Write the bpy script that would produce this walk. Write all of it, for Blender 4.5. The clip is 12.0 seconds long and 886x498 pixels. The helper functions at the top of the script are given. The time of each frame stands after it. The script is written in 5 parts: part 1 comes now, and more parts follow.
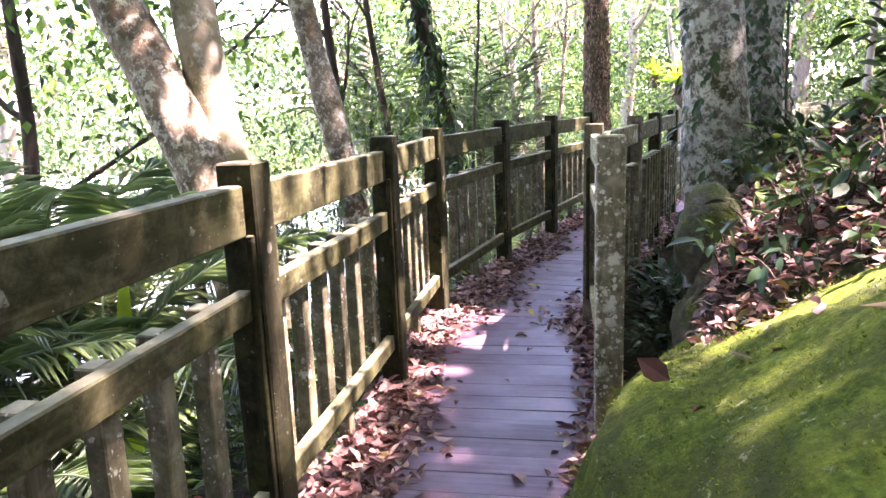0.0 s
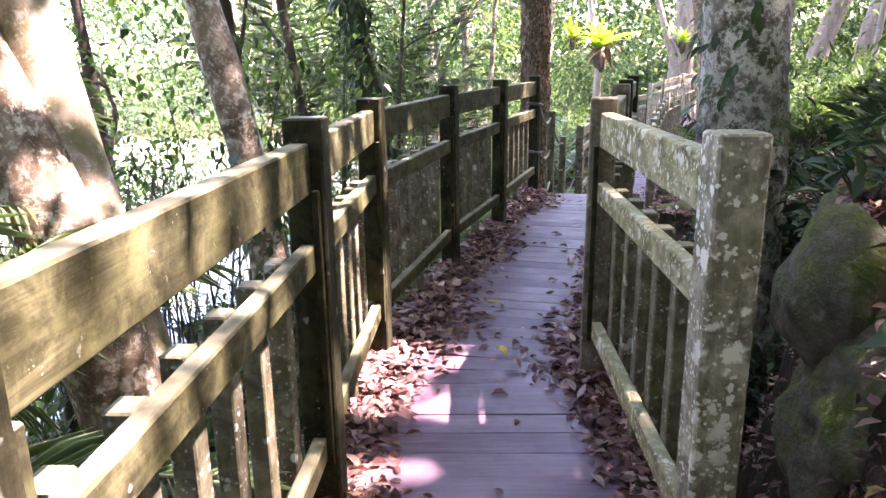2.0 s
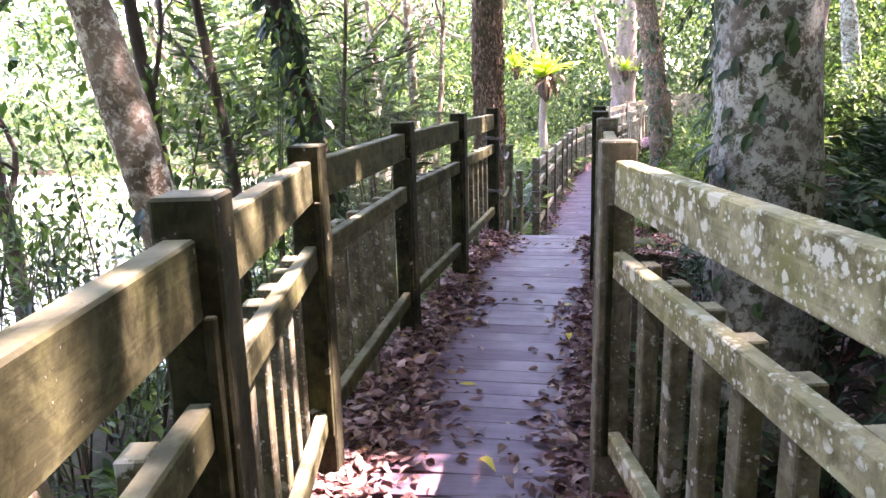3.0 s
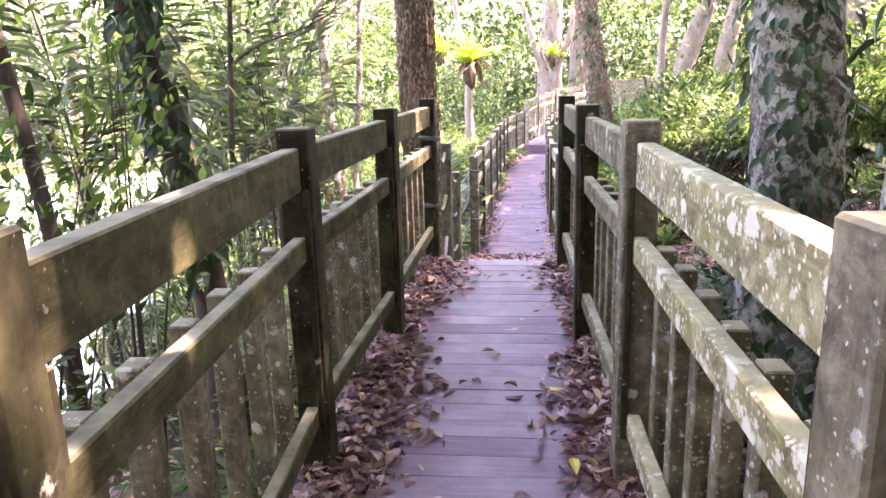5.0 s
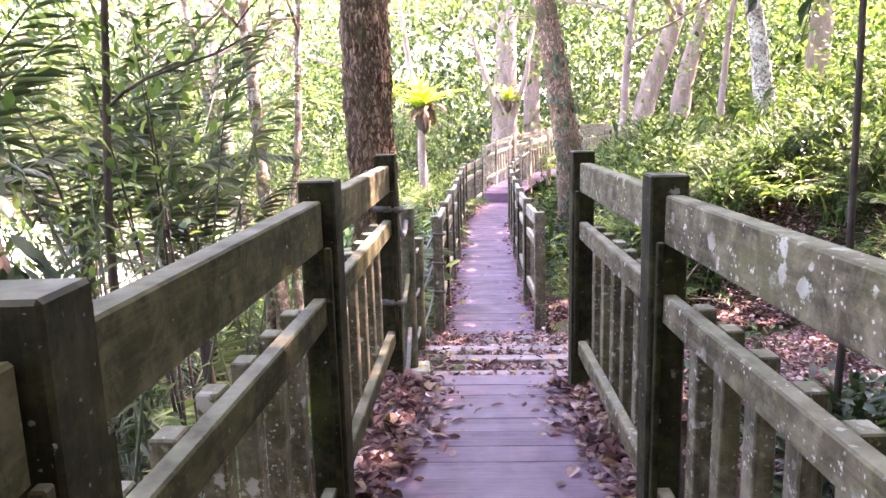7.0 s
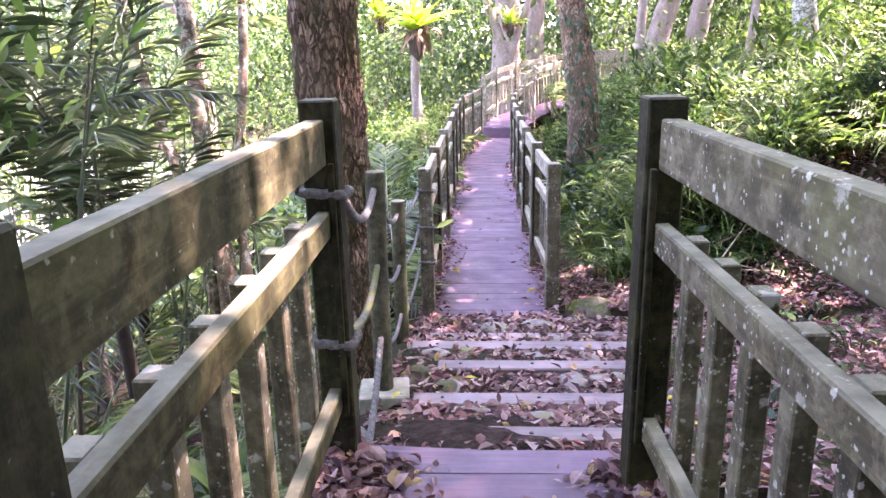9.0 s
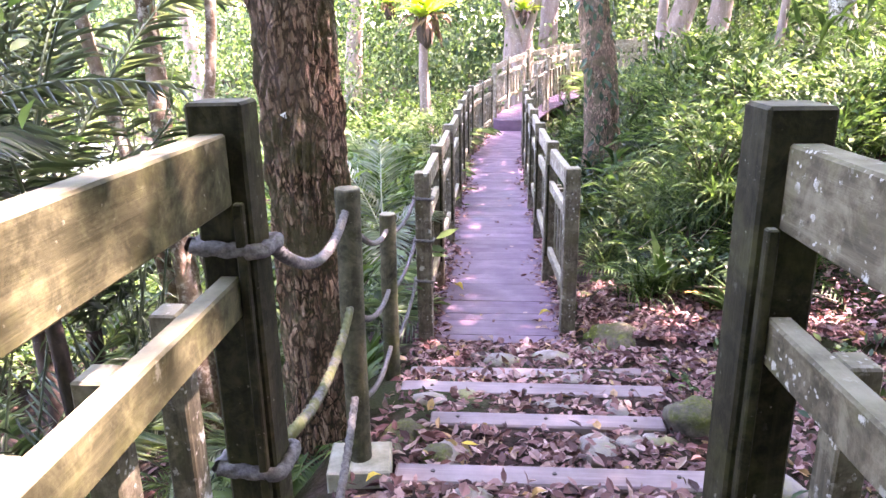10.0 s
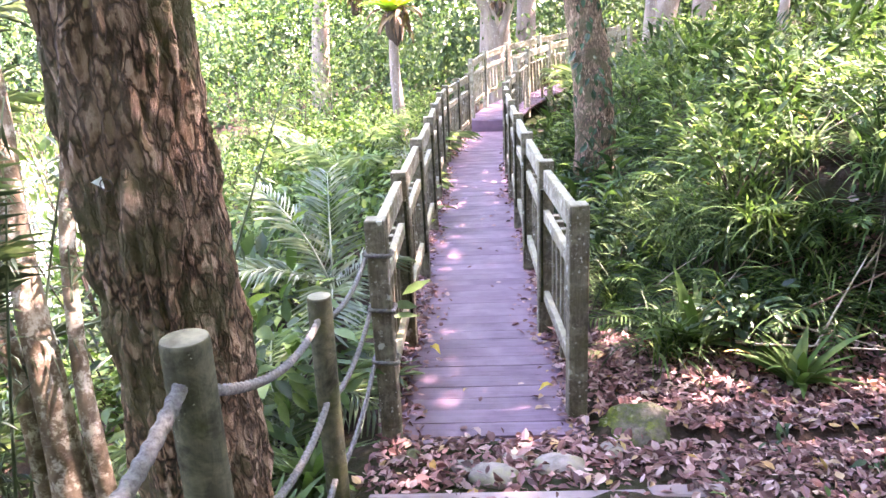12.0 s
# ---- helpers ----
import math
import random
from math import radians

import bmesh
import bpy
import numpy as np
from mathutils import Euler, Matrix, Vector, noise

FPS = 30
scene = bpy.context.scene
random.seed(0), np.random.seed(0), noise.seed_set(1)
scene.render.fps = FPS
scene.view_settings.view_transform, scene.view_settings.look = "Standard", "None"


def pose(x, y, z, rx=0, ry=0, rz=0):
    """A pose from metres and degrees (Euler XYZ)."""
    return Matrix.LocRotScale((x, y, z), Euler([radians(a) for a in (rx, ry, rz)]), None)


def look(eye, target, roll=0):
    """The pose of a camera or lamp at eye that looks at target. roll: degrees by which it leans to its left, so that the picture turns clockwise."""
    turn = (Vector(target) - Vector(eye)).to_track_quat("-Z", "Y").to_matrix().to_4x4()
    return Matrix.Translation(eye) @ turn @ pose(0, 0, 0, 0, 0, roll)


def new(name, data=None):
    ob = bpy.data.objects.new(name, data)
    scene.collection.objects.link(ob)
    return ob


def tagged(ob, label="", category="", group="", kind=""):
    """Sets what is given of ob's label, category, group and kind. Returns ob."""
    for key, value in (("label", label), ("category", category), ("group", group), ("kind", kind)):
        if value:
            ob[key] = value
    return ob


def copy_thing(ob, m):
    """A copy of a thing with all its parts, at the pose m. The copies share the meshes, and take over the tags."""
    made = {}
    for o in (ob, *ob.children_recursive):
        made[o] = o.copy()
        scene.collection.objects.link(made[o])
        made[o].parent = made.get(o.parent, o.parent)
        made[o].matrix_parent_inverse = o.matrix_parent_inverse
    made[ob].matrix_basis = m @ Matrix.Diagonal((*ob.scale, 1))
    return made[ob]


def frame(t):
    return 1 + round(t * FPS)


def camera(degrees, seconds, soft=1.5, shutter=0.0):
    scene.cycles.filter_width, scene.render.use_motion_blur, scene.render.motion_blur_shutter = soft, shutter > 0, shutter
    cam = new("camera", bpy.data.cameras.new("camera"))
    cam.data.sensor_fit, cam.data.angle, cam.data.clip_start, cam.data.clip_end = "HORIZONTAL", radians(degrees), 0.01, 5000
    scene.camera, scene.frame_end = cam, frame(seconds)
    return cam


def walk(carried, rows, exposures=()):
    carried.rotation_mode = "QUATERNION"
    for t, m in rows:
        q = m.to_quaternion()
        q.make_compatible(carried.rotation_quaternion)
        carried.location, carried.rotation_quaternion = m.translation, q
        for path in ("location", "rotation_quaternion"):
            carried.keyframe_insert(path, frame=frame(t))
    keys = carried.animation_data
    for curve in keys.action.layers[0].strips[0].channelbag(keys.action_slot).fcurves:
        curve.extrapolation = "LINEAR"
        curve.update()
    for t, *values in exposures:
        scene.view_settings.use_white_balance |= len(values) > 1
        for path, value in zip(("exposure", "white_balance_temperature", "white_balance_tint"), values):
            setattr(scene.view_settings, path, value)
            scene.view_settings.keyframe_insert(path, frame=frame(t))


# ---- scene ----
cam = camera(64.4, 12.0)
PATH = [
    (0, (-0.063, 0.222, 1.385), (-0.931, 1.979, 0.988), -2.2),
    (0.5, (-0.237, 0.501, 1.39), (-1.027, 2.288, 0.964), -1.9),
    (1, (-0.402, 0.798, 1.394), (-1.164, 2.594, 0.955), -0.6),
    (1.5, (-0.579, 1.053, 1.392), (-1.412, 2.818, 0.954), -0.8),
    (2, (-0.793, 1.356, 1.402), (-1.411, 3.188, 0.889), -0.8),
    (2.5, (-0.941, 1.719, 1.416), (-1.493, 3.575, 0.917), -1.0),
    (3, (-1.098, 2.094, 1.415), (-1.575, 3.986, 0.979), -1.5),
    (3.5, (-1.261, 2.46, 1.396), (-1.606, 4.376, 0.935), -0.8),
    (3.7, (-1.302, 2.623, 1.407), (-1.631, 4.543, 0.954), -2.0),
    (5.3, (-1.522, 3.862, 1.407), (-1.752, 5.79, 0.926), -0.7),
    (5.5, (-1.552, 4.007, 1.402), (-1.77, 5.935, 0.916), 0.5),
    (6, (-1.65, 4.434, 1.396), (-1.772, 6.362, 0.877), -1.2),
    (6.5, (-1.702, 4.802, 1.424), (-1.816, 6.749, 0.979), -1.7),
    (7, (-1.762, 5.188, 1.427), (-1.885, 7.151, 1.064), -1.5),
    (7.5, (-1.805, 5.585, 1.413), (-1.899, 7.535, 0.975), -2.5),
    (7.7, (-1.805, 5.694, 1.454), (-1.917, 7.644, 1.02), -2.0),
    (9.3, (-1.757, 7.003, 1.389), (-1.884, 8.917, 0.819), -1.0),
    (9.5, (-1.742, 7.172, 1.382), (-1.914, 9.083, 0.814), -0.6),
    (10, (-1.757, 7.569, 1.369), (-1.902, 9.476, 0.784), -0.8),
    (10.5, (-1.759, 7.96, 1.318), (-1.974, 9.781, 0.519), -3.4),
    (11, (-1.786, 8.323, 1.31), (-1.985, 10.111, 0.435), -1.7),
    (11.5, (-1.786, 8.673, 1.337), (-1.837, 10.546, 0.636), -3.5),
    (12, (-1.735, 8.955, 1.368), (-1.837, 10.861, 0.767), -2.8),
]
walk(cam, [(t, look(eye, target, roll)) for t, eye, target, roll in PATH], [(0, 5.0, 6950, 37), (2.5, 4.8, 7000, 39), (5, 5.45, 7700, 49), (7.5, 5.2, 7400, 51), (9.5, 5.1, 6900, 48), (11, 5.55, 7700, 43), (11.5, 5.4, 7300, 37), (12, 5.3, 7200, 38)])

# ---- world and light ----
SUN_EL, SUN_AZ = 62.0, 68.0      # degrees; azimuth clockwise from +y
world = bpy.data.worlds.new("world")
scene.world = world
world.use_nodes = True
wn = world.node_tree.nodes
sky = wn.new("ShaderNodeTexSky")
sky.sky_type, sky.sun_disc = "NISHITA", False
sky.sun_elevation, sky.sun_rotation = radians(SUN_EL), radians(SUN_AZ)
world.node_tree.links.new(sky.outputs[0], wn["Background"].inputs[0])
wn["Background"].inputs[1].default_value = 0.15
sun_dir = Vector((math.sin(radians(SUN_AZ)) * math.cos(radians(SUN_EL)), math.cos(radians(SUN_AZ)) * math.cos(radians(SUN_EL)), math.sin(radians(SUN_EL))))
sun = new("sun", bpy.data.lights.new("sun", "SUN"))
sun.data.energy, sun.data.angle, sun.data.color = 4.0, radians(0.7), (1.0, 0.91, 0.87)
sun.matrix_world = look(sun_dir * 60, (0, 0, 0))


# ---- materials ----
def material(name, rough=0.7, spec=0.3):
    m = bpy.data.materials.new(name)
    m.use_nodes = True
    b = m.node_tree.nodes["Principled BSDF"]
    b.inputs["Roughness"].default_value = rough
    b.inputs["Specular IOR Level"].default_value = spec
    return m, m.node_tree.nodes, m.node_tree.links, b


def coords(n, l, scale=(1, 1, 1), shift=True):
    """Object coordinates, moved by the object's random number so that alike pieces differ."""
    tc, mp = n.new("ShaderNodeTexCoord"), n.new("ShaderNodeMapping")
    mp.inputs["Scale"].default_value = scale
    l.new(tc.outputs["Object"], mp.inputs[0])
    if shift:
        oi, mul = n.new("ShaderNodeObjectInfo"), n.new("ShaderNodeMath")
        mul.operation, mul.inputs[1].default_value = "MULTIPLY", 37.0
        l.new(oi.outputs["Random"], mul.inputs[0])
        l.new(mul.outputs[0], mp.inputs["Location"])
    return mp.outputs[0]


def noise_tex(n, l, vec, scale, detail=4, rough=0.6, dist=0.0):
    t = n.new("ShaderNodeTexNoise")
    t.inputs["Scale"].default_value, t.inputs["Detail"].default_value = scale, detail
    t.inputs["Roughness"].default_value, t.inputs["Distortion"].default_value = rough, dist
    l.new(vec, t.inputs["Vector"])
    return t.outputs["Fac"]


def ramp(n, l, fac, stops):
    r = n.new("ShaderNodeValToRGB")
    e = r.color_ramp.elements
    while len(e) < len(stops):
        e.new(0.5)
    for el, (p, c) in zip(e, stops):
        el.position, el.color = p, (*c, 1) if len(c) == 3 else (c[0], c[0], c[0], 1)
    l.new(fac, r.inputs[0])
    return r.outputs[0]


def mix(n, l, fac, a, b, mode="MIX"):
    m = n.new("ShaderNodeMix")
    m.data_type, m.blend_type = "RGBA", mode
    for sock, v in ((m.inputs[0], fac), (m.inputs[6], a), (m.inputs[7], b)):
        if isinstance(v, (int, float)):
            sock.default_value = v
        elif isinstance(v, tuple):
            sock.default_value = (*v, 1)
        else:
            l.new(v, sock)
    return m.outputs[2]


def bump(n, l, b, height, strength=0.4, distance=0.01):
    bp = n.new("ShaderNodeBump")
    bp.inputs["Strength"].default_value, bp.inputs["Distance"].default_value = strength, distance
    l.new(height, bp.inputs["Height"])
    l.new(bp.outputs[0], b.inputs["Normal"])


def up_mask(n, l, lo, hi):
    """1 on faces that look up, where moss settles and timber tops are paled."""
    g, s, mr = n.new("ShaderNodeNewGeometry"), n.new("ShaderNodeSeparateXYZ"), n.new("ShaderNodeMapRange")
    l.new(g.outputs["Normal"], s.inputs[0])
    l.new(s.outputs[2], mr.inputs[0])
    mr.inputs[1].default_value, mr.inputs[2].default_value = lo, hi
    return mr.outputs[0]


def crusts(n, l, vec, amount):
    """Round lichen crusts of several sizes with ragged rims; amount 0 to 1."""
    total = None
    for scale, reach in ((11.0, 0.42), (26.0, 0.4), (60.0, 0.4)):
        vor, add, mul = n.new("ShaderNodeTexVoronoi"), n.new("ShaderNodeMath"), n.new("ShaderNodeMath")
        vor.inputs["Scale"].default_value = scale
        l.new(vec, vor.inputs["Vector"])
        mul.operation, mul.inputs[1].default_value = "MULTIPLY", 0.9
        l.new(noise_tex(n, l, vec, scale * 2.4, 4, 0.7), mul.inputs[0])
        add.operation = "ADD"
        l.new(vor.outputs["Distance"], add.inputs[0])
        l.new(mul.outputs[0], add.inputs[1])
        spot = ramp(n, l, add.outputs[0], [(reach + 0.06 + 0.28 * amount, (0.9,)), (reach + 0.06 + 0.28 * amount + 0.08, (0.0,))])
        where = ramp(n, l, noise_tex(n, l, vec, scale * 0.28, 3, 0.5), [(0.56 - 0.16 * amount, (0.0,)), (0.66 - 0.16 * amount, (1.0,))])
        spot = mix(n, l, 1.0, spot, where, "MULTIPLY")
        total = spot if total is None else mix(n, l, 1.0, total, spot, "LIGHTEN")
    return total


def weathered_wood(name, grain_axis, dark, pale, lichen, moss, lichen_at=0.3):
    m, n, l, b = material(name, 0.82, 0.12)
    sc = [14, 14, 14]
    sc[grain_axis] = 0.9
    v = coords(n, l)
    vg = coords(n, l, tuple(sc))
    grain = noise_tex(n, l, vg, 3.0, 6, 0.65, 0.4)
    blotch = noise_tex(n, l, v, 3.2, 4, 0.6)
    col = ramp(n, l, grain, [(0.28, tuple(c * 0.55 for c in dark)), (0.5, dark), (0.75, pale)])
    col = mix(n, l, ramp(n, l, blotch, [(0.35, (0.0,)), (0.7, (0.75,))]), col, tuple(0.5 * (p + q) for p, q in zip(pale, dark)))
    # worn pale patches and dark water stains
    col = mix(n, l, ramp(n, l, noise_tex(n, l, v, 13.0, 8, 0.72, 0.4), [(0.45, (0.0,)), (0.64, (0.75,))]), col, tuple(1.25 * q for q in pale))
    col = mix(n, l, ramp(n, l, noise_tex(n, l, v, 6.0, 9, 0.78, 0.6), [(0.34, (0.8,)), (0.5, (0.0,))]), col, tuple(0.4 * q for q in dark))
    # algae in broad patches
    alg = ramp(n, l, noise_tex(n, l, v, 5.0, 5, 0.7), [(0.5, (0.0,)), (0.72, (moss[3],))])
    col = mix(n, l, alg, col, moss[:3])
    # crusts of lichen
    lic = crusts(n, l, v, lichen_at)
    col = mix(n, l, lic, col, lichen)
    # moss on top, with a pale tone put in for light from above
    top = mix(n, l, 1.0, up_mask(n, l, 0.6, 0.95), ramp(n, l, noise_tex(n, l, v, 9.0, 4, 0.6), [(0.35, (0.25,)), (0.65, (0.8,))]), "MULTIPLY")
    col = mix(n, l, top, col, tuple(0.35 * q + 0.65 * p for p, q in zip((0.36, 0.34, 0.25), moss[:3])))
    l.new(col, b.inputs["Base Color"])
    h = mix(n, l, 0.4, grain, lic)
    bump(n, l, b, h, 0.55, 0.006)
    return m


# near rails and posts: their shade is put into the dark base colours
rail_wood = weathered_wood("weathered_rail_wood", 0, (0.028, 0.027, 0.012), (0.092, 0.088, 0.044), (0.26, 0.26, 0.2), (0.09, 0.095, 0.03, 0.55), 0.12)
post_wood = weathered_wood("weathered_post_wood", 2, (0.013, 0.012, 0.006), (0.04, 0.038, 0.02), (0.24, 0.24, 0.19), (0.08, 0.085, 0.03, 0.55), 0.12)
# lichened rail and post: the pale base also holds skylight from the river side
lichen_rail = weathered_wood("lichened_rail_wood", 0, (0.135, 0.12, 0.055), (0.36, 0.325, 0.19), (0.56, 0.54, 0.43), (0.17, 0.17, 0.045, 0.75), 0.8)
spotted_rail = weathered_wood("spotted_rail_wood", 0, (0.062, 0.053, 0.03), (0.18, 0.16, 0.1), (0.46, 0.45, 0.37), (0.12, 0.125, 0.045, 0.65), 0.5)
lichen_post = weathered_wood("lichened_post_wood", 2, (0.14, 0.12, 0.08), (0.36, 0.325, 0.24), (0.66, 0.64, 0.55), (0.12, 0.12, 0.045, 0.6), 0.85)


slim_post = weathered_wood("baluster_wood", 2, (0.068, 0.062, 0.038), (0.2, 0.183, 0.122), (0.46, 0.45, 0.39), (0.11, 0.11, 0.04, 0.6), 0.5)


# lighter copies of the rail and post wood, daylight put into the colour
lit_rail = weathered_wood("sun_bleached_rail", 0, (0.15, 0.13, 0.09), (0.34, 0.31, 0.24), (0.5, 0.5, 0.42), (0.16, 0.16, 0.06, 0.4), 0.35)
lit_post = weathered_wood("sun_bleached_post", 2, (0.085, 0.072, 0.05), (0.22, 0.195, 0.14), (0.45, 0.45, 0.38), (0.12, 0.12, 0.05, 0.5), 0.4)


def plank_wood(name, dark, pale, rough):
    m, n, l, b = material(name, rough, 0.4)
    v, vg = coords(n, l), coords(n, l, (0.9, 16, 16))
    grain = noise_tex(n, l, vg, 3.0, 6, 0.6, 0.3)
    blotch = noise_tex(n, l, v, 2.2, 5, 0.65)
    col = ramp(n, l, grain, [(0.3, tuple(c * 0.7 for c in dark)), (0.55, dark), (0.8, pale)])
    col = mix(n, l, ramp(n, l, blotch, [(0.4, (0.0,)), (0.7, (0.7,))]), col, pale)
    oi = n.new("ShaderNodeObjectInfo")
    tone = ramp(n, l, oi.outputs["Random"], [(0.0, (0.9,)), (1.0, (1.06,))])
    col = mix(n, l, 1.0, col, tone, "MULTIPLY")
    l.new(col, b.inputs["Base Color"])
    l.new(ramp(n, l, blotch, [(0.3, (rough + 0.12,)), (0.7, (rough - 0.14,))]), b.inputs["Roughness"])
    bump(n, l, b, grain, 0.4, 0.004)
    return m


# the violet in the deck colour stands for reflected sky
deck_wood = plank_wood("deck_planks", (0.112, 0.066, 0.095), (0.19, 0.122, 0.162), 0.52)
sleeper_wood = plank_wood("step_sleepers", (0.16, 0.12, 0.117), (0.28, 0.222, 0.218), 0.66)


def bark(name, stops, scale, stretch, lichen=None, lichen_at=0.55, moss=None, depth=0.02, plates=0.0):
    m, n, l, b = material(name, 0.88, 0.15)
    v, vs = coords(n, l, shift=False), coords(n, l, (1, 1, stretch), shift=False)
    f = noise_tex(n, l, vs, scale, 8, 0.68, 0.5)
    if plates:
        vp = coords(n, l, (1, 1, 0.42), shift=False)
        vor, wob = n.new("ShaderNodeTexVoronoi"), n.new("ShaderNodeVectorMath")
        nz = n.new("ShaderNodeTexNoise")
        nz.inputs["Scale"].default_value = 22.0
        nz.inputs["Detail"].default_value = 5.0
        l.new(vp, nz.inputs["Vector"])
        wob.operation = "MULTIPLY_ADD"
        wob.inputs[1].default_value = (0.1, 0.1, 0.1)
        l.new(nz.outputs["Color"], wob.inputs[0])
        l.new(vp, wob.inputs[2])
        vor.feature = "DISTANCE_TO_EDGE"
        vor.inputs["Scale"].default_value = plates
        l.new(wob.outputs[0], vor.inputs["Vector"])
        crack = ramp(n, l, vor.outputs["Distance"], [(0.0, (0.0,)), (0.16, (1.0,))])
        cell = n.new("ShaderNodeTexVoronoi")
        cell.inputs["Scale"].default_value = plates
        l.new(wob.outputs[0], cell.inputs["Vector"])
        tone = n.new("ShaderNodeSeparateColor")
        l.new(cell.outputs["Color"], tone.inputs[0])
        f = mix(n, l, 0.09, f, tone.outputs[0])
        f = mix(n, l, 0.65, f, mix(n, l, 1.0, f, crack, "MULTIPLY"))
    col = ramp(n, l, f, stops)
    col = mix(n, l, ramp(n, l, noise_tex(n, l, v, 2.5, 4, 0.6), [(0.35, (0.0,)), (0.7, (0.5,))]), col, tuple(c * 0.55 for c in stops[-1][1]))
    if moss:
        col = mix(n, l, ramp(n, l, noise_tex(n, l, v, 3.6, 8, 0.75), [(0.48, (0.0,)), (0.58, (0.85,))]), col, moss)
    if lichen:
        a = ramp(n, l, noise_tex(n, l, v, 15.0, 10, 0.8, 0.2), [(lichen_at - 0.03, (0.0,)), (lichen_at + 0.03, (0.9,))])
        a = mix(n, l, 1.0, a, ramp(n, l, noise_tex(n, l, v, 2.6, 6, 0.7), [(0.38, (0.15,)), (0.55, (1.0,))]), "MULTIPLY")
        col = mix(n, l, a, col, lichen)
    l.new(col, b.inputs["Base Color"])
    bump(n, l, b, f, 0.8, depth)
    return m


bark_red = bark("furrowed_brown_bark", [(0.2, (0.02, 0.013, 0.009)), (0.36, (0.1, 0.06, 0.04)), (0.48, (0.26, 0.155, 0.1)), (0.6, (0.52, 0.37, 0.26))], 34, 0.3, moss=(0.1, 0.095, 0.05), depth=0.06, plates=24.0)
bark_pale = bark("pale_mottled_bark", [(0.3, (0.13, 0.09, 0.06)), (0.48, (0.32, 0.25, 0.18)), (0.7, (0.52, 0.44, 0.34))], 5, 0.5, (0.6, 0.56, 0.47), 0.56, (0.16, 0.15, 0.07), 0.01)
bark_brown = bark("brown_mottled_bark", [(0.3, (0.07, 0.048, 0.033)), (0.5, (0.2, 0.145, 0.1)), (0.72, (0.38, 0.3, 0.22))], 5, 0.5, (0.6, 0.55, 0.45), 0.53, (0.075, 0.055, 0.032), 0.02)
bark_grey = bark("grey_lichened_bark", [(0.35, (0.055, 0.045, 0.035)), (0.52, (0.16, 0.135, 0.11)), (0.75, (0.3, 0.26, 0.22))], 14, 0.45, (0.52, 0.52, 0.45), 0.5, (0.045, 0.055, 0.02), 0.03)
bark_dark = bark("dark_bark", [(0.35, (0.025, 0.02, 0.017)), (0.6, (0.075, 0.058, 0.048)), (0.8, (0.17, 0.125, 0.105))], 12, 0.35, (0.35, 0.34, 0.3), 0.64, depth=0.015)
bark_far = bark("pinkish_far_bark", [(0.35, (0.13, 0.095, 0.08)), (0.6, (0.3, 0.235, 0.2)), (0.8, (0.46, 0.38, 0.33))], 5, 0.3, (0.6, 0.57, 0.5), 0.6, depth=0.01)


def foliage(name, stops, glow=0.35, rough=0.5, spec=0.22, tint=(1.5, 1.6, 0.7), clump=0.0):
    m, n, l, b = material(name, rough, spec)
    g = n.new("ShaderNodeNewGeometry")
    v = coords(n, l, shift=False)
    fac = g.outputs["Random Per Island"]
    # clump: inner shade and pale haze of leaf masses, put into colour by noise
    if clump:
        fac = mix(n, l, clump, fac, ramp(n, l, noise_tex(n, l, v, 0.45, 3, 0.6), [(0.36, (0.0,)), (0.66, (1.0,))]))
    col = ramp(n, l, fac, stops)
    col = mix(n, l, ramp(n, l, noise_tex(n, l, v, 30.0, 3, 0.6), [(0.3, (0.0,)), (0.8, (0.35,))]), col, tuple(c * 0.6 for c in stops[0][1]))
    l.new(col, b.inputs["Base Color"])
    tr, ms = n.new("ShaderNodeBsdfTranslucent"), n.new("ShaderNodeMixShader")
    l.new(mix(n, l, 1.0, col, tint, "MULTIPLY"), tr.inputs[0])
    ms.inputs[0].default_value = glow
    l.new(b.outputs[0], ms.inputs[1])
    l.new(tr.outputs[0], ms.inputs[2])
    l.new(ms.outputs[0], n["Material Output"].inputs[0])
    return m


leaf_green = foliage("green_leaves", [(0.0, (0.012, 0.03, 0.01)), (0.4, (0.04, 0.085, 0.024)), (0.75, (0.085, 0.15, 0.042)), (1.0, (0.19, 0.26, 0.08))], tint=(1.4, 1.5, 0.8))
# lighter copy of the green leaves, sunlight put into the colour
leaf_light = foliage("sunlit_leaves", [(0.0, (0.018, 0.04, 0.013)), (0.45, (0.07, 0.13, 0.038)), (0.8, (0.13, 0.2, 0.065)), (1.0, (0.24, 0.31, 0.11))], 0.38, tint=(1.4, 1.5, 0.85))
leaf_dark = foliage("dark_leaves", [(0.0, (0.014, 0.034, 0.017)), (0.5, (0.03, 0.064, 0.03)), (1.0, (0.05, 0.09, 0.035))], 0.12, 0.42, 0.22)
# palm fronds: light and haze from the river are put into the pale colour
leaf_lit_palm = foliage("palm_leaves", [(0.0, (0.08, 0.13, 0.08)), (0.5, (0.14, 0.2, 0.125)), (1.0, (0.24, 0.3, 0.2))], 0.4, 0.35, 0.45)
# darker copy of the palm fronds, shade put into the colour
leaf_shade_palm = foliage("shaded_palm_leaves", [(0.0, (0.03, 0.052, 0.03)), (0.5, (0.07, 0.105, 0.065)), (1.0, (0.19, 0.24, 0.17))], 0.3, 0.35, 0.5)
leaf_nest = foliage("yellow_green_fern", [(0.0, (0.16, 0.25, 0.03)), (0.6, (0.26, 0.36, 0.05)), (1.0, (0.36, 0.42, 0.08))], 0.5)
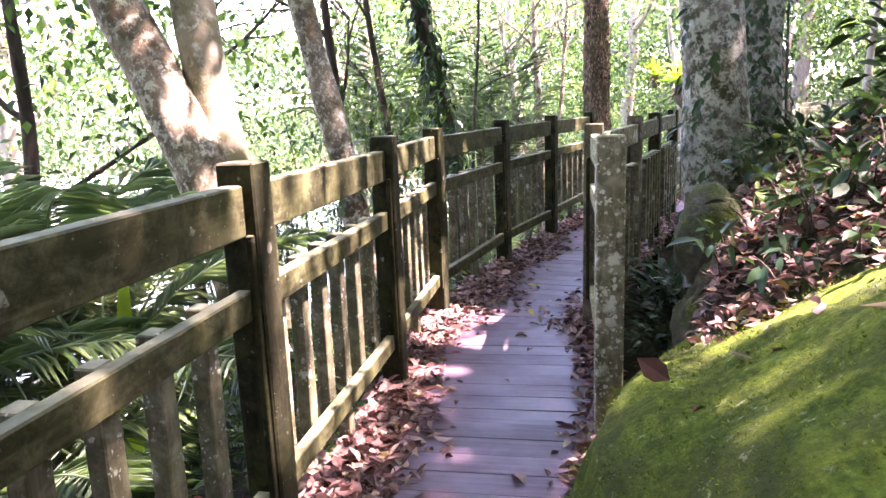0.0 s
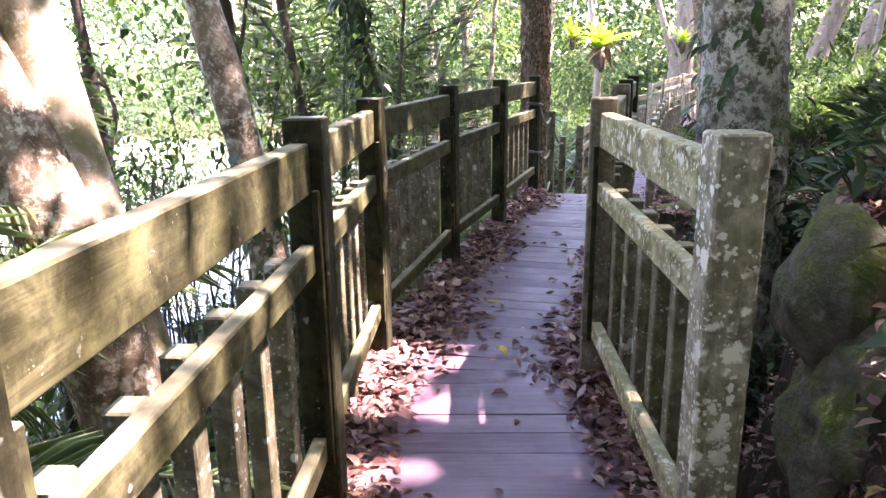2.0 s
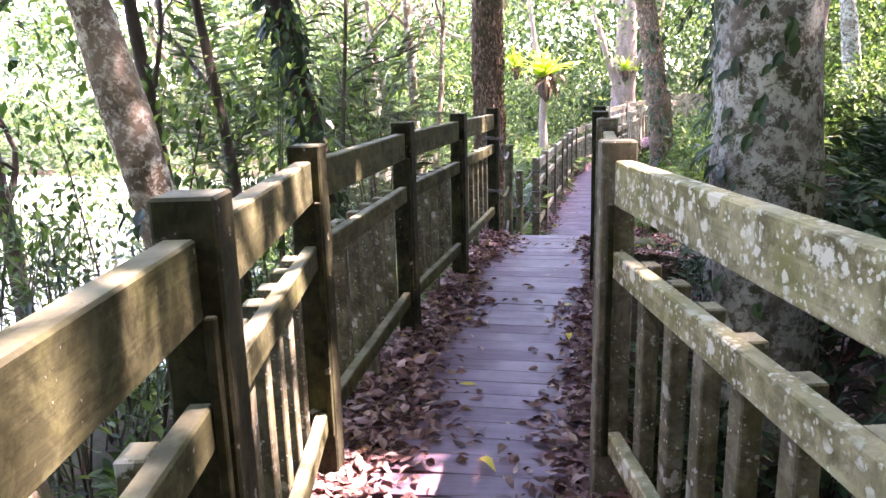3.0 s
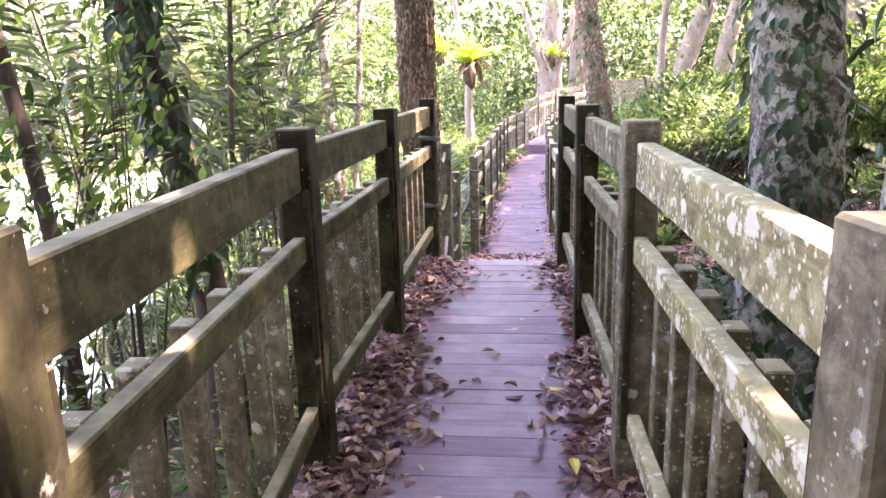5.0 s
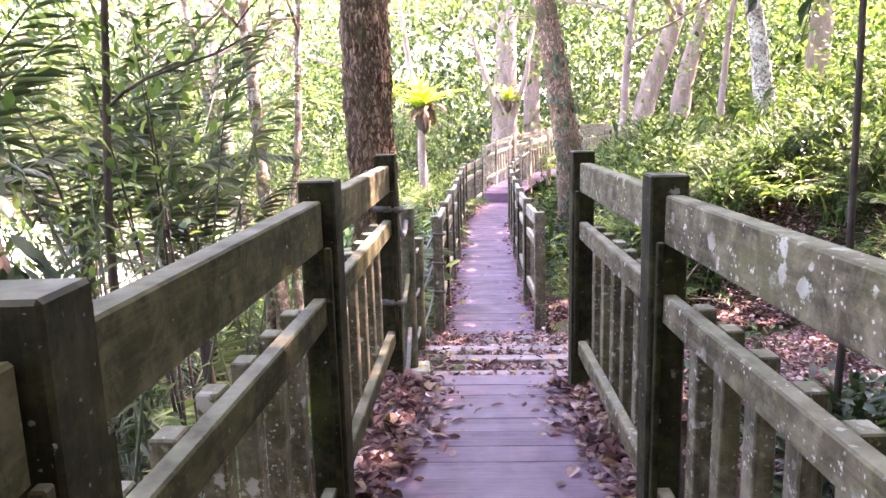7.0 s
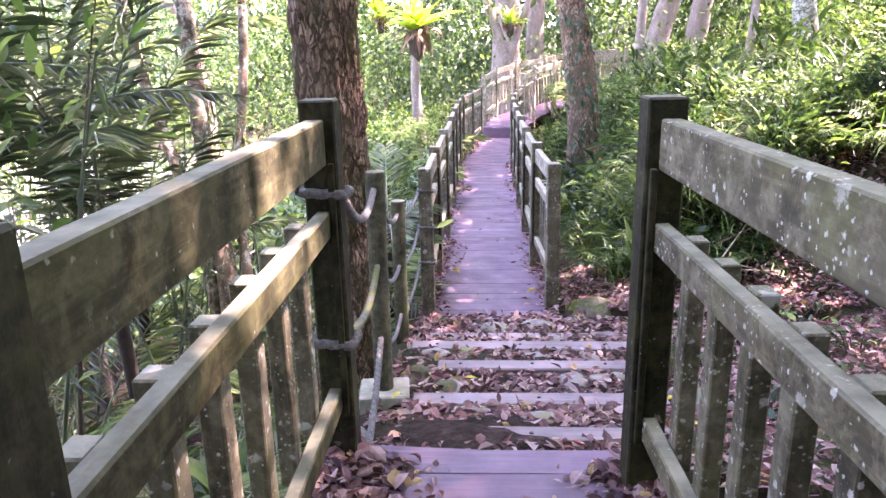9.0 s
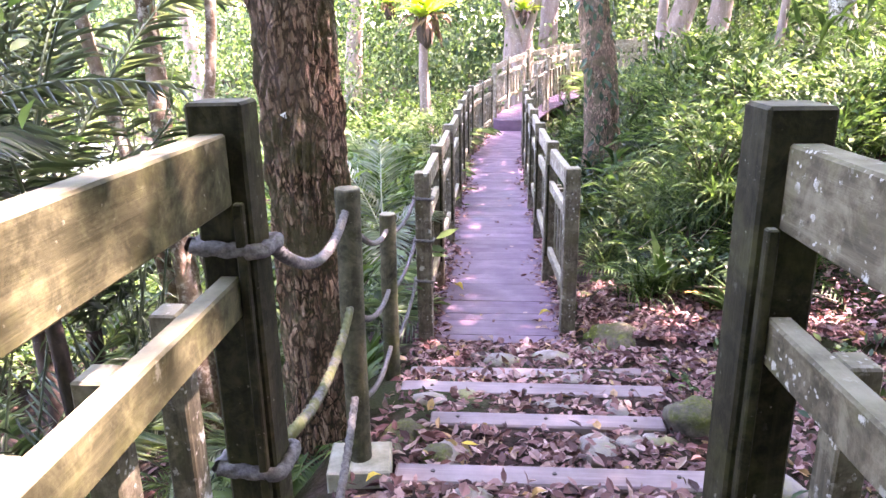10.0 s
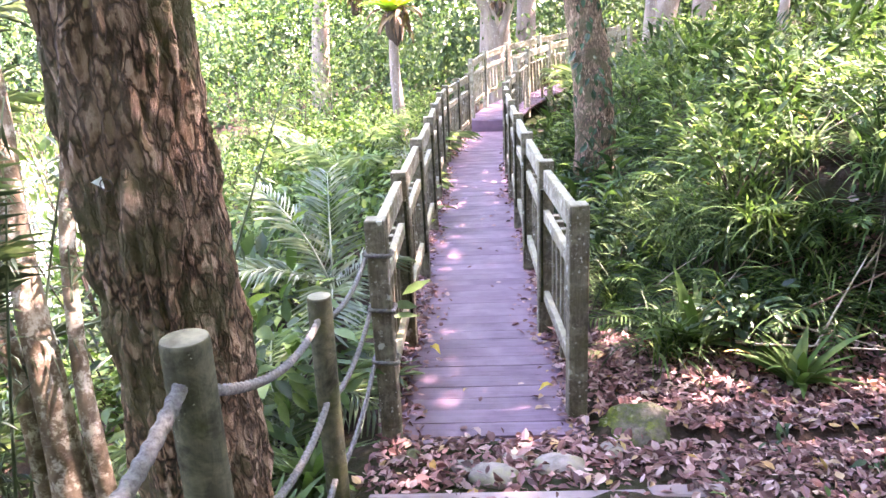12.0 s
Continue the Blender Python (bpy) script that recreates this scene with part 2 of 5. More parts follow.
leaf_dead = foliage("dead_leaves", [(0.0, (0.04, 0.017, 0.016)), (0.3, (0.13, 0.058, 0.054)), (0.65, (0.26, 0.142, 0.132)), (0.92, (0.46, 0.33, 0.3)), (1.0, (0.36, 0.24, 0.07))], 0.12, 0.6, 0.3, (1.3, 1.0, 0.8))
leaf_skirt = foliage("withered_fronds", [(0.0, (0.08, 0.05, 0.035)), (1.0, (0.26, 0.17, 0.12))], 0.15, 0.8, 0.1, (1.2, 1.0, 0.8))
leaf_yellow = foliage("yellow_fallen_leaf", [(0.0, (0.55, 0.42, 0.06)), (1.0, (0.62, 0.5, 0.12))], 0.2, 0.6, 0.2, (1.2, 1.1, 0.6))
# far leaves: the haze of distance is put into these greyer greens
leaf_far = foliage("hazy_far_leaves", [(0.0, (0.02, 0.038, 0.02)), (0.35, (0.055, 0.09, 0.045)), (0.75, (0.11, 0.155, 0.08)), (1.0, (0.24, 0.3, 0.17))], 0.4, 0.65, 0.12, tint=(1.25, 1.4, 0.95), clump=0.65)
leaf_orange = foliage("orange_withered_leaf", [(0.0, (0.42, 0.17, 0.05)), (0.5, (0.5, 0.3, 0.08)), (1.0, (0.3, 0.1, 0.05))], 0.3, 0.6, 0.3, (1.3, 1.0, 0.6))
leaf_canopy = foliage("canopy_leaves", [(0.0, (0.05, 0.1, 0.03)), (1.0, (0.13, 0.2, 0.06))], 0.35)

earth, n, l, b = material("leaf_littered_earth", 0.95, 0.1)
v = coords(n, l, shift=False)
col = ramp(n, l, noise_tex(n, l, v, 9.0, 8, 0.7), [(0.3, (0.01, 0.0075, 0.0055)), (0.5, (0.03, 0.02, 0.015)), (0.7, (0.075, 0.05, 0.04))])
col = mix(n, l, ramp(n, l, noise_tex(n, l, v, 0.7, 4, 0.6), [(0.45, (0.0,)), (0.62, (0.8,))]), col, (0.028, 0.042, 0.014))
l.new(col, b.inputs["Base Color"])
bump(n, l, b, noise_tex(n, l, v, 22.0, 5, 0.7), 0.9, 0.04)

def mossy(name, at, low, dull):
    m, n, l, b = material(name, 0.95, 0.1)
    v = coords(n, l, shift=False)
    col = ramp(n, l, noise_tex(n, l, v, 14.0, 6, 0.65), [(0.3, (0.045, 0.042, 0.033)), (0.6, (0.14, 0.127, 0.1)), (0.8, (0.26, 0.24, 0.2))])
    mossc = ramp(n, l, mix(n, l, 0.5, noise_tex(n, l, v, 45.0, 6, 0.75), noise_tex(n, l, v, 9.0, 6, 0.7)), [(0.36, (0.018, 0.03, 0.006)), (0.48, (0.075, 0.105, 0.014)), (0.64, (0.19, 0.23, 0.032))])
    mossc = mix(n, l, ramp(n, l, noise_tex(n, l, v, 2.6, 6, 0.7), [(0.45, (0.0,)), (0.6, (dull,))]), mossc, (0.04, 0.045, 0.02))
    spots = ramp(n, l, noise_tex(n, l, v, 24.0, 5, 0.6), [(0.62, (0.0,)), (0.68, (0.6,))])
    mossc = mix(n, l, spots, mossc, (0.32, 0.33, 0.22))
    cover = ramp(n, l, noise_tex(n, l, v, 4.0, 8, 0.75), [(at, (0.0,)), (at + 0.16, (1.0,))])
    cover = mix(n, l, 1.0, cover, up_mask(n, l, low, low + 0.65), "MULTIPLY")
    l.new(mix(n, l, cover, col, mossc), b.inputs["Base Color"])
    bump(n, l, b, mix(n, l, 0.5, noise_tex(n, l, v, 60.0, 5, 0.7), noise_tex(n, l, v, 11.0, 5, 0.7)), 0.9, 0.03)
    return m


# rock face: the shade of the bank is put into its dull dark colour
shaded_rock = mossy("damp_dark_rock", 0.5, 0.1, 0.95)
moss_stone = mossy("mossy_stone", 0.42, -0.25, 0.85)
moss_boulder = mossy("moss_covered_boulder", 0.14, -0.9, 0.7)

stone, n, l, b = material("grey_step_stone", 0.9, 0.2)
v = coords(n, l)
col = ramp(n, l, noise_tex(n, l, v, 12.0, 6, 0.65), [(0.3, (0.13, 0.115, 0.1)), (0.6, (0.27, 0.24, 0.215)), (0.8, (0.38, 0.34, 0.3))])
col = mix(n, l, ramp(n, l, noise_tex(n, l, v, 6.0, 5, 0.6), [(0.5, (0.0,)), (0.66, (0.8,))]), col, (0.17, 0.18, 0.06))
l.new(col, b.inputs["Base Color"])
bump(n, l, b, noise_tex(n, l, v, 30.0, 6, 0.7), 0.8, 0.012)

concrete, n, l, b = material("pale_concrete", 0.9, 0.2)
v = coords(n, l)
l.new(ramp(n, l, noise_tex(n, l, v, 14.0, 6, 0.7), [(0.3, (0.2, 0.2, 0.14)), (0.7, (0.4, 0.385, 0.3))]), b.inputs["Base Color"])
bump(n, l, b, noise_tex(n, l, v, 60.0, 4, 0.7), 0.5, 0.004)

def rope_material(name, moss, at):
    m, n, l, b = material(name, 0.9, 0.15)
    v = coords(n, l, shift=False)
    col = ramp(n, l, noise_tex(n, l, v, 70.0, 5, 0.75), [(0.3, (0.045, 0.043, 0.038)), (0.7, (0.2, 0.19, 0.175))])
    col = mix(n, l, ramp(n, l, noise_tex(n, l, v, 6.0, 5, 0.7), [(at, (0.0,)), (at + 0.12, (0.85,))]), col, moss)
    l.new(col, b.inputs["Base Color"])
    bump(n, l, b, noise_tex(n, l, v, 150.0, 3, 0.7), 0.6, 0.004)
    return m


rope_mat, rope_moss = rope_material("grey_rope", (0.13, 0.13, 0.06), 0.62), rope_material("mossy_rope", (0.095, 0.105, 0.033), 0.42)

log_wood = weathered_wood("round_post_wood", 2, (0.042, 0.042, 0.027), (0.115, 0.112, 0.07), (0.25, 0.26, 0.18), (0.085, 0.1, 0.03, 0.65), 0.1)
water_mat, n, l, b = material("pond_water", 0.06, 0.6)
b.inputs["Base Color"].default_value = (0.16, 0.18, 0.15, 1)
v = coords(n, l, shift=False)
bump(n, l, b, noise_tex(n, l, v, 3.0, 4, 0.6), 0.12, 0.05)
black_metal, n, l, b = material("dark_bolt", 0.5, 0.5)
l.new(ramp(n, l, noise_tex(n, l, coords(n, l), 80.0, 3, 0.6), [(0.3, (0.02, 0.018, 0.016)), (0.7, (0.07, 0.05, 0.04))]), b.inputs["Base Color"])


# ---- mesh helpers ----
def mesh_of(name, verts, faces, mat, smooth=False):
    me = bpy.data.meshes.new(name)
    me.from_pydata(np.asarray(verts).tolist() if not isinstance(verts, list) else verts, [], faces if isinstance(faces, list) else faces.tolist())
    me.materials.append(mat)
    if smooth:
        me.polygons.foreach_set("use_smooth", np.ones(len(me.polygons), bool))
    me.update()
    return me


def part(name, me, parent=None, m=None, label=""):
    ob = new(name, me)
    if m is not None:
        ob.matrix_basis = m
    if parent is not None:
        ob.parent = parent
    return tagged(ob, label)


def thing(name, m, label, category, group="", kind=""):
    return tagged_at(new(name), m, label, category, group, kind)


def tagged_at(ob, m, label, category, group="", kind=""):
    ob.matrix_basis = m
    return tagged(ob, label, category, group, kind)


BEAMS = {}


def beam(sx, sy, sz, mat, c=0.005):
    """A chamfered timber, centred, sides sx, sy, sz; alike ones share one mesh."""
    key = (round(sx, 3), round(sy, 3), round(sz, 3), mat.name, c)
    if key not in BEAMS:
        bm = bmesh.new()
        bmesh.ops.create_cube(bm, size=1)
        bmesh.ops.scale(bm, vec=(sx, sy, sz), verts=bm.verts)
        bmesh.ops.bevel(bm, geom=bm.edges, offset=c, segments=1, affect="EDGES")
        me = bpy.data.meshes.new("timber")
        bm.to_mesh(me)
        bm.free()
        me.materials.append(mat)
        BEAMS[key] = me
    return BEAMS[key]


def tube(pts, radii, sides=10, rough=0.0, freq=3.0, ridges=0.0, seed=0, cap=True):
    """Verts and faces of a tapered limb along pts, its skin uneven by rough and furrowed by ridges."""
    pts = [Vector(p) for p in pts]
    verts, faces = [], []
    ref = Vector((1, 0.13, 0.07))
    for i, p in enumerate(pts):
        d = (pts[min(i + 1, len(pts) - 1)] - pts[max(i - 1, 0)]).normalized()
        u = (ref - d * ref.dot(d)).normalized()
        w = d.cross(u)
        for k in range(sides):
            a = 2 * math.pi * k / sides
            q = u * math.cos(a) + w * math.sin(a)
            r = radii[i]
            if rough:
                s = p + q * r
                r *= 1 + rough * noise.noise(Vector((s.x * freq, s.y * freq, s.z * freq * 0.6 + seed)))
            if ridges:
                s = p + q * r
                f1 = noise.noise(Vector((s.x * 26, s.y * 26, s.z * 5 + seed)))
                f2 = noise.noise(Vector((s.x * 60, s.y * 60, s.z * 16 + seed)))
                r += ridges * (abs(f1) * 1.6 - 0.4 + 0.5 * f2)
            verts.append(tuple(p + q * r))
    for i in range(len(pts) - 1):
        for k in range(sides):
            a, b2 = i * sides + k, i * sides + (k + 1) % sides
            faces.append((a, b2, b2 + sides, a + sides))
    if cap:
        verts.append(tuple(pts[-1]))
        e = len(verts) - 1
        o = (len(pts) - 1) * sides
        for k in range(sides):
            faces.append((o + k, o + (k + 1) % sides, e))
    return verts, faces


def join(*sets):
    verts, faces = [], []
    for v2, f2 in sets:
        o = len(verts)
        verts.extend(v2)
        faces.extend(tuple(i + o for i in f) for f in f2)
    return verts, faces


def curve_pts(a, b2, c, count):
    a, b2, c = Vector(a), Vector(b2), Vector(c)
    return [tuple(a * (1 - t) ** 2 + b2 * 2 * t * (1 - t) + c * t * t) for t in np.linspace(0, 1, count)]


def spline(pts, count):
    pts = np.array(pts, float)
    s = np.r_[0, np.cumsum(np.linalg.norm(np.diff(pts, axis=0), axis=1))]
    q = np.linspace(0, s[-1], count)
    out = np.stack([np.interp(q, s, pts[:, k]) for k in range(pts.shape[1])], 1)
    for _ in range(max(1, count // 12)):
        out[1:-1] = 0.25 * out[:-2] + 0.5 * out[1:-1] + 0.25 * out[2:]
    return out


# a leaf lies along +y, its width along x: five ribs and a fold along the middle
LEAF_V = np.array([(0, 0, 0), (-0.34, 0.3, 0.07), (0, 0.32, 0), (0.34, 0.3, 0.07), (-0.36, 0.6, 0.05), (0, 0.62, -0.01), (0.36, 0.6, 0.05), (0, 1, -0.1)])
LEAF_F = np.array([(0, 2, 1), (0, 3, 2), (1, 2, 5), (1, 5, 4), (2, 3, 6), (2, 6, 5), (4, 5, 7), (5, 6, 7)])
SMALL_V = np.array([(0, 0, 0), (-0.42, 0.45, 0.08), (0.42, 0.45, 0.08), (0, 1, -0.08), (0, 0.45, -0.02)])
SMALL_F = np.array([(0, 4, 1), (0, 2, 4), (1, 4, 3), (4, 2, 3)])


def leaves(rng, pos, length, width, along, up, small=False, curl=0.0):
    """Verts and faces of one leaf at each pos, pointing along, its face towards up."""
    V, F = (SMALL_V, SMALL_F) if small else (LEAF_V, LEAF_F)
    n2 = len(pos)
    y = along / np.linalg.norm(along, axis=1, keepdims=True)
    z = up - y * np.sum(up * y, axis=1, keepdims=True)
    z /= np.linalg.norm(z, axis=1, keepdims=True) + 1e-9
    x = np.cross(y, z)
    T = np.repeat(V[None], n2, 0).copy()
    if curl:
        cv = rng.uniform(-curl, curl, (n2, 1))
        T[:, :, 2] += cv * (T[:, :, 1] - 0.5) ** 2 * 2
        T[:, :, 2] += rng.uniform(-curl, curl, (n2, 1)) * np.abs(T[:, :, 0]) * 1.5
    out = pos[:, None] + T[:, :, :1] * (width[:, None, None] * x[:, None]) + T[:, :, 1:2] * (length[:, None, None] * y[:, None]) + T[:, :, 2:3] * (length[:, None, None] * z[:, None])
    faces = F[None] + (np.arange(n2) * len(V))[:, None, None]
    return out.reshape(-1, 3), faces.reshape(-1, 3)


def unit(rng, n2):
    v2 = rng.normal(size=(n2, 3))
    return v2 / np.linalg.norm(v2, axis=1, keepdims=True)


# ---- the lie of the land ----
LINE = [(-1.30, 0.42), (-0.08, -1.2), (-0.46, 0.2), (-0.86, 1.75), (-1.24, 3.1)]
CY = [-6.0, -1.2, 0.2, 1.75, 3.1, 4.35, 5.85, 7.36, 8.97, 12.5, 20.0, 21.2, 22.6, 24.0, 24.7, 26.5, 28.2, 29.5]
CX = [1.2, -0.08, -0.46, -0.86, -1.24, -1.63, -1.715, -1.745, -1.78, -1.73, -1.74, -1.72, -1.58, -1.42, -1.34, -0.9, -0.1, 1.0]


def centre(y):
    return float(np.interp(y, CY, CX))


def smooth(t):
    t = min(1.0, max(0.0, t))
    return t * t * (3 - 2 * t)


def steps_z(y):
    return float(np.interp(y, [8.95, 9.65, 10.1, 10.75, 11.3, 11.75, 12.5], [-0.14, -0.3, -0.45, -0.545, -0.64, -0.745, -0.865]))


def ground(x, y):
    c = centre(y)
    base = float(np.interp(y, [-20, -5, 8.9, 9.05, 10.1, 10.75, 11.3, 11.75, 12.45, 13.2, 15, 22, 24.6, 25.4, 30, 60, 120], [-0.6, -0.45, -0.4, -0.17, -0.46, -0.555, -0.65, -0.76, -0.9, -1.15, -1.3, -1.3, -1.05, -0.95, -0.7, 0.5, 2.0]))
    if x > c + 0.65 and 12.4 < y < 24:
        base = float(np.interp(y, [12.4, 13.5, 15, 22, 24], [-0.8, -0.85, -1.05, -1.2, -1.05]))
    z = base
    foot = float(np.interp(y, [-8, 0.5, 2.2, 4.0, 5.0, 7.3, 8.4, 11, 12.6, 13.4, 14.2, 24, 27, 35, 60], [1.1, 0.75, -0.58, -0.56, -0.35, -0.15, 0.8, 1.2, 1.0, 0.3, -0.6, -0.6, 1.8, 5.0, 8.0]))
    rise = float(np.interp(y, [-8, 0.8, 1.6, 2.2, 3.0, 4.4, 5.2, 7.5, 9, 11.5, 14, 24], [0.6, 0.4, 0.6, 0.85, 1.12, 1.3, 0.95, 1.1, 0.7, 0.6, 1.1, 0.9]))
    wide = float(np.interp(y, [-8, 4.2, 5.5, 8.5, 12, 14, 24], [0.35, 0.33, 1.0, 1.6, 1.5, 1.4, 2.0]))
    if x > foot:
        z += rise * smooth((x - foot) / wide)
        far = x - foot - 0.5 * wide
        if far > 0:
            z += min(far, 14) * float(np.interp(y, [-8, 4, 9, 14, 30], [0.55, 0.6, 0.3, 0.3, 0.3]))
    left = c - 0.62 - x
    if left > 0:
        z -= 0.35 * smooth(left / 0.7) * float(np.interp(y, [8.5, 9.5, 11.5, 12.5], [0.8, 1, 1, 0.3])) + float(np.interp(y, [10, 13.5], [0.34, 0.17])) * min(left, 9.0)
        z = max(z, -3.4)
    z += 0.07 * noise.noise(Vector((x * 1.3, y * 1.3, 0))) + 0.03 * noise.noise(Vector((x * 4, y * 4, 3)))
    if abs(x - c) < 0.75 and (y < 8.9 or 12.5 < y < 24.6):
        z = min(z, base)
    return z


def axis(lo, hi, fine_lo, fine_hi, fine, grow):
    mid = list(np.arange(fine_lo, fine_hi, fine))
    a, s = [fine_lo], fine
    while a[-1] > lo:
        s *= grow
        a.append(a[-1] - s)
    c, s = [mid[-1]], fine
    while c[-1] < hi:
        s *= grow
        c.append(c[-1] + s)
    return np.array(sorted(a[1:]) + mid + c[1:])


gx, gy = axis(-400, 400, -5, 4, 0.12, 1.12), axis(-400, 600, -1, 16, 0.14, 1.1)
gv = [(x, y, ground(x, y)) for y in gy for x in gx]
nx = len(gx)
gf = [(j * nx + i, j * nx + i + 1, (j + 1) * nx + i + 1, (j + 1) * nx + i) for j in range(len(gy) - 1) for i in range(nx - 1)]
land = part("ground", mesh_of("ground", gv, gf, earth, True))
tagged(land, "brown forest soil under fallen leaves and moss", "ground", kind="structure")
pond = part("water", mesh_of("water", [(-390, -300, -2.25), (-5.5, -300, -2.25), (-5.5, 300, -2.25), (-390, 300, -2.25)], [(0, 1, 2, 3)], water_mat))
tagged(pond, "bright still river water below the wooded slope", "water", kind="structure")


# ---- boardwalk ----
def along_line(y0, y1, step):
    """Places every step metres along the path's centre, with the heading there."""
    y, out = y0, []
    while y < y1:
        c0, c1 = centre(y - 0.15), centre(y + 0.15)
        th = math.atan2(-(c1 - c0), 0.3)
        out.append((centre(y), y, th))
        y += step * math.cos(th)
    return out


def deck(name, y0, y1, z, label, halfwidth=0.58):
    base = thing(name, Matrix(), label, "boardwalk", kind="structure")
    pitch = 0.146
    rows = along_line(y0 + 0.07, y1, pitch)
    for i, (x, y, th) in enumerate(rows):
        zz = z(y) if callable(z) else z
        m = Matrix.Translation((x + random.uniform(-0.01, 0.01), y, zz - 0.02 + random.uniform(-0.0015, 0.0015))) @ Matrix.Rotation(th + random.uniform(-0.004, 0.004), 4, "Z")
        part("plank", beam(2 * halfwidth, 0.144, 0.04, deck_wood, 0.0015), base, m)
    # bearers under the planks
    for side in (-0.4, 0.4):
        for (x0, ya, t0), (x1, yb, t1) in zip(rows[::8], rows[8::8] + rows[-1:]):
            a = Vector((x0 + side * math.cos(t0), ya + side * math.sin(t0), (z(ya) if callable(z) else z) - 0.11))
            b2 = Vector((x1 + side * math.cos(t1), yb + side * math.sin(t1), (z(yb) if callable(z) else z) - 0.11))
            if (b2 - a).length > 0.1:
                m = Matrix.Translation((a + b2) / 2) @ (b2 - a).to_track_quat("X", "Z").to_matrix().to_4x4()
                part("bearer", beam(round((b2 - a).length, 2), 0.08, 0.13, post_wood), base, m)
    return base


BRIDGE_Z = -0.885
RAIL_Z = BRIDGE_Z + 0.06


def far_z(y):
    return float(np.interp(y, [24.7, 26, 30], [-0.62, -0.58, -0.3]))


deck("boardwalk_upper", -1.6, 8.95, 0.0, "purplish brown plank boardwalk edged with dry leaves")
deck("boardwalk_bridge", 12.5, 24.62, BRIDGE_Z, "purplish brown plank footbridge between wooden railings")
deck("boardwalk_far", 24.66, 29.3, far_z, "raised plank boardwalk that bends away between trees")
part("riser", beam(1.16, 0.04, 0.26, deck_wood), None, Matrix.Translation((centre(24.66), 24.645, -0.76)) @ Matrix.Rotation(-0.12, 4, "Z"))
tagged(bpy.data.objects["riser"], "dark timber riser where the footbridge steps up", "step", kind="structure")
part("edge_beam", beam(1.18, 0.05, 0.15, deck_wood), None, Matrix.Translation((centre(8.97), 8.99, -0.1)) @ Matrix.Rotation(-0.06, 4, "Z"))
tagged(bpy.data.objects["edge_beam"], "dark timber edge beam of the upper boardwalk", "beam", kind="structure")
part("edge_beam", beam(1.14, 0.05, 0.12, deck_wood), None, Matrix.Translation((-1.73, 12.465, BRIDGE_Z - 0.07)))
tagged(bpy.data.objects["edge_beam.001"], "dark timber edge beam of the footbridge", "beam", kind="structure")


def railing(posts, out, label, rail=None, post=None, slim=None, width=0.11, ends=(True, True), lean=0.0):
    """A run of railing through posts (x, y, floor z). out: +1 where its outside lies to the right of the way, -1 to the left."""
    rail, post = rail or rail_wood, post or post_wood
    base = thing("railing", Matrix(), label, "railing", "boardwalk railings")
    P = [Vector(p) for p in posts]
    for i, p in enumerate(P):
        d = (P[min(i + 1, len(P) - 1)] - P[max(i - 1, 0)])
        d.z = 0
        d.normalize()
        m = Matrix.Translation((p.x, p.y, p.z + 0.455 + random.uniform(-0.006, 0.006))) @ Matrix.Rotation(math.atan2(d.y, d.x) + random.uniform(-0.02, 0.02), 4, "Z") @ Matrix.Rotation(random.uniform(-0.006, 0.006), 4, "X")
        part("post", beam(width, width, 1.6, post[i] if isinstance(post, list) else post, 0.006), base, m)
    for i, (a, b2) in enumerate(zip(P, P[1:])):
        w = rail[i] if isinstance(rail, list) else rail
        d = b2 - a
        L = Vector((d.x, d.y)).length
        yaw, tilt = math.atan2(d.y, d.x), math.atan2(d.z, L)
        frame_m = Matrix.Translation((a + b2) / 2) @ Matrix.Rotation(yaw, 4, "Z") @ Matrix.Rotation(-tilt, 4, "Y")
        ln = round(math.hypot(L, d.z) - width - 0.004, 3)
        o = -out       # local +y is to the left of the way
        for nm, zc, h, th, off in (("top_rail", 1.125, 0.142, 0.056, 0.008), ("middle_rail", 0.862, 0.085, 0.045, 0.0), ("bottom_rail", 0.25, 0.075, 0.045, 0.0)):
            part(nm, beam(ln, th, h, w, 0.005), base, frame_m @ Matrix.Translation((0, o * off, zc + random.uniform(-0.006, 0.006))) @ Matrix.Rotation(random.uniform(-0.004, 0.004), 4, "Y"))
        for s in (-1, 1):
            part("batten", beam(0.022, 0.02, 0.86, post_wood, 0.003), base, frame_m @ Matrix.Translation((s * (ln / 2 - 0.012), -o * 0.034, 0.63)))
        n2 = 6 if L > 1.15 else 4
        for k in range(n2):
            x = (k + 1 - (n2 + 1) / 2) * ln / (n2 + 0.6)
            zt, zb = 0.903, 0.215 if k != n2 // 2 else -0.02
            part("baluster", beam(0.062, 0.05, round(zt - zb, 3), slim or (post[i] if isinstance(post, list) else post), 0.004), base, frame_m @ Matrix.Translation((x + random.uniform(-0.008, 0.008), o * 0.0485, (zt + zb) / 2 + random.uniform(-0.005, 0.005))))
    return base


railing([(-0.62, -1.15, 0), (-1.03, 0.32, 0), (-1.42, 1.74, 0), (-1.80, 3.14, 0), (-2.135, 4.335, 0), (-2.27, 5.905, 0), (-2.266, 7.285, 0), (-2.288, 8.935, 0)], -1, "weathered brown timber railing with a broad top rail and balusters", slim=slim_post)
railing([(-0.68, 2.96, 0), (-1.105, 4.40, 0), (-1.16, 5.935, 0), (-1.228, 7.297, 0), (-1.276, 8.773, 0)], 1, "lichen-spotted pale timber railing beside the rocky bank", [lichen_rail, lichen_rail, spotted_rail, spotted_rail], [lichen_post, lit_post, lit_post, post_wood, post_wood], slim_post)
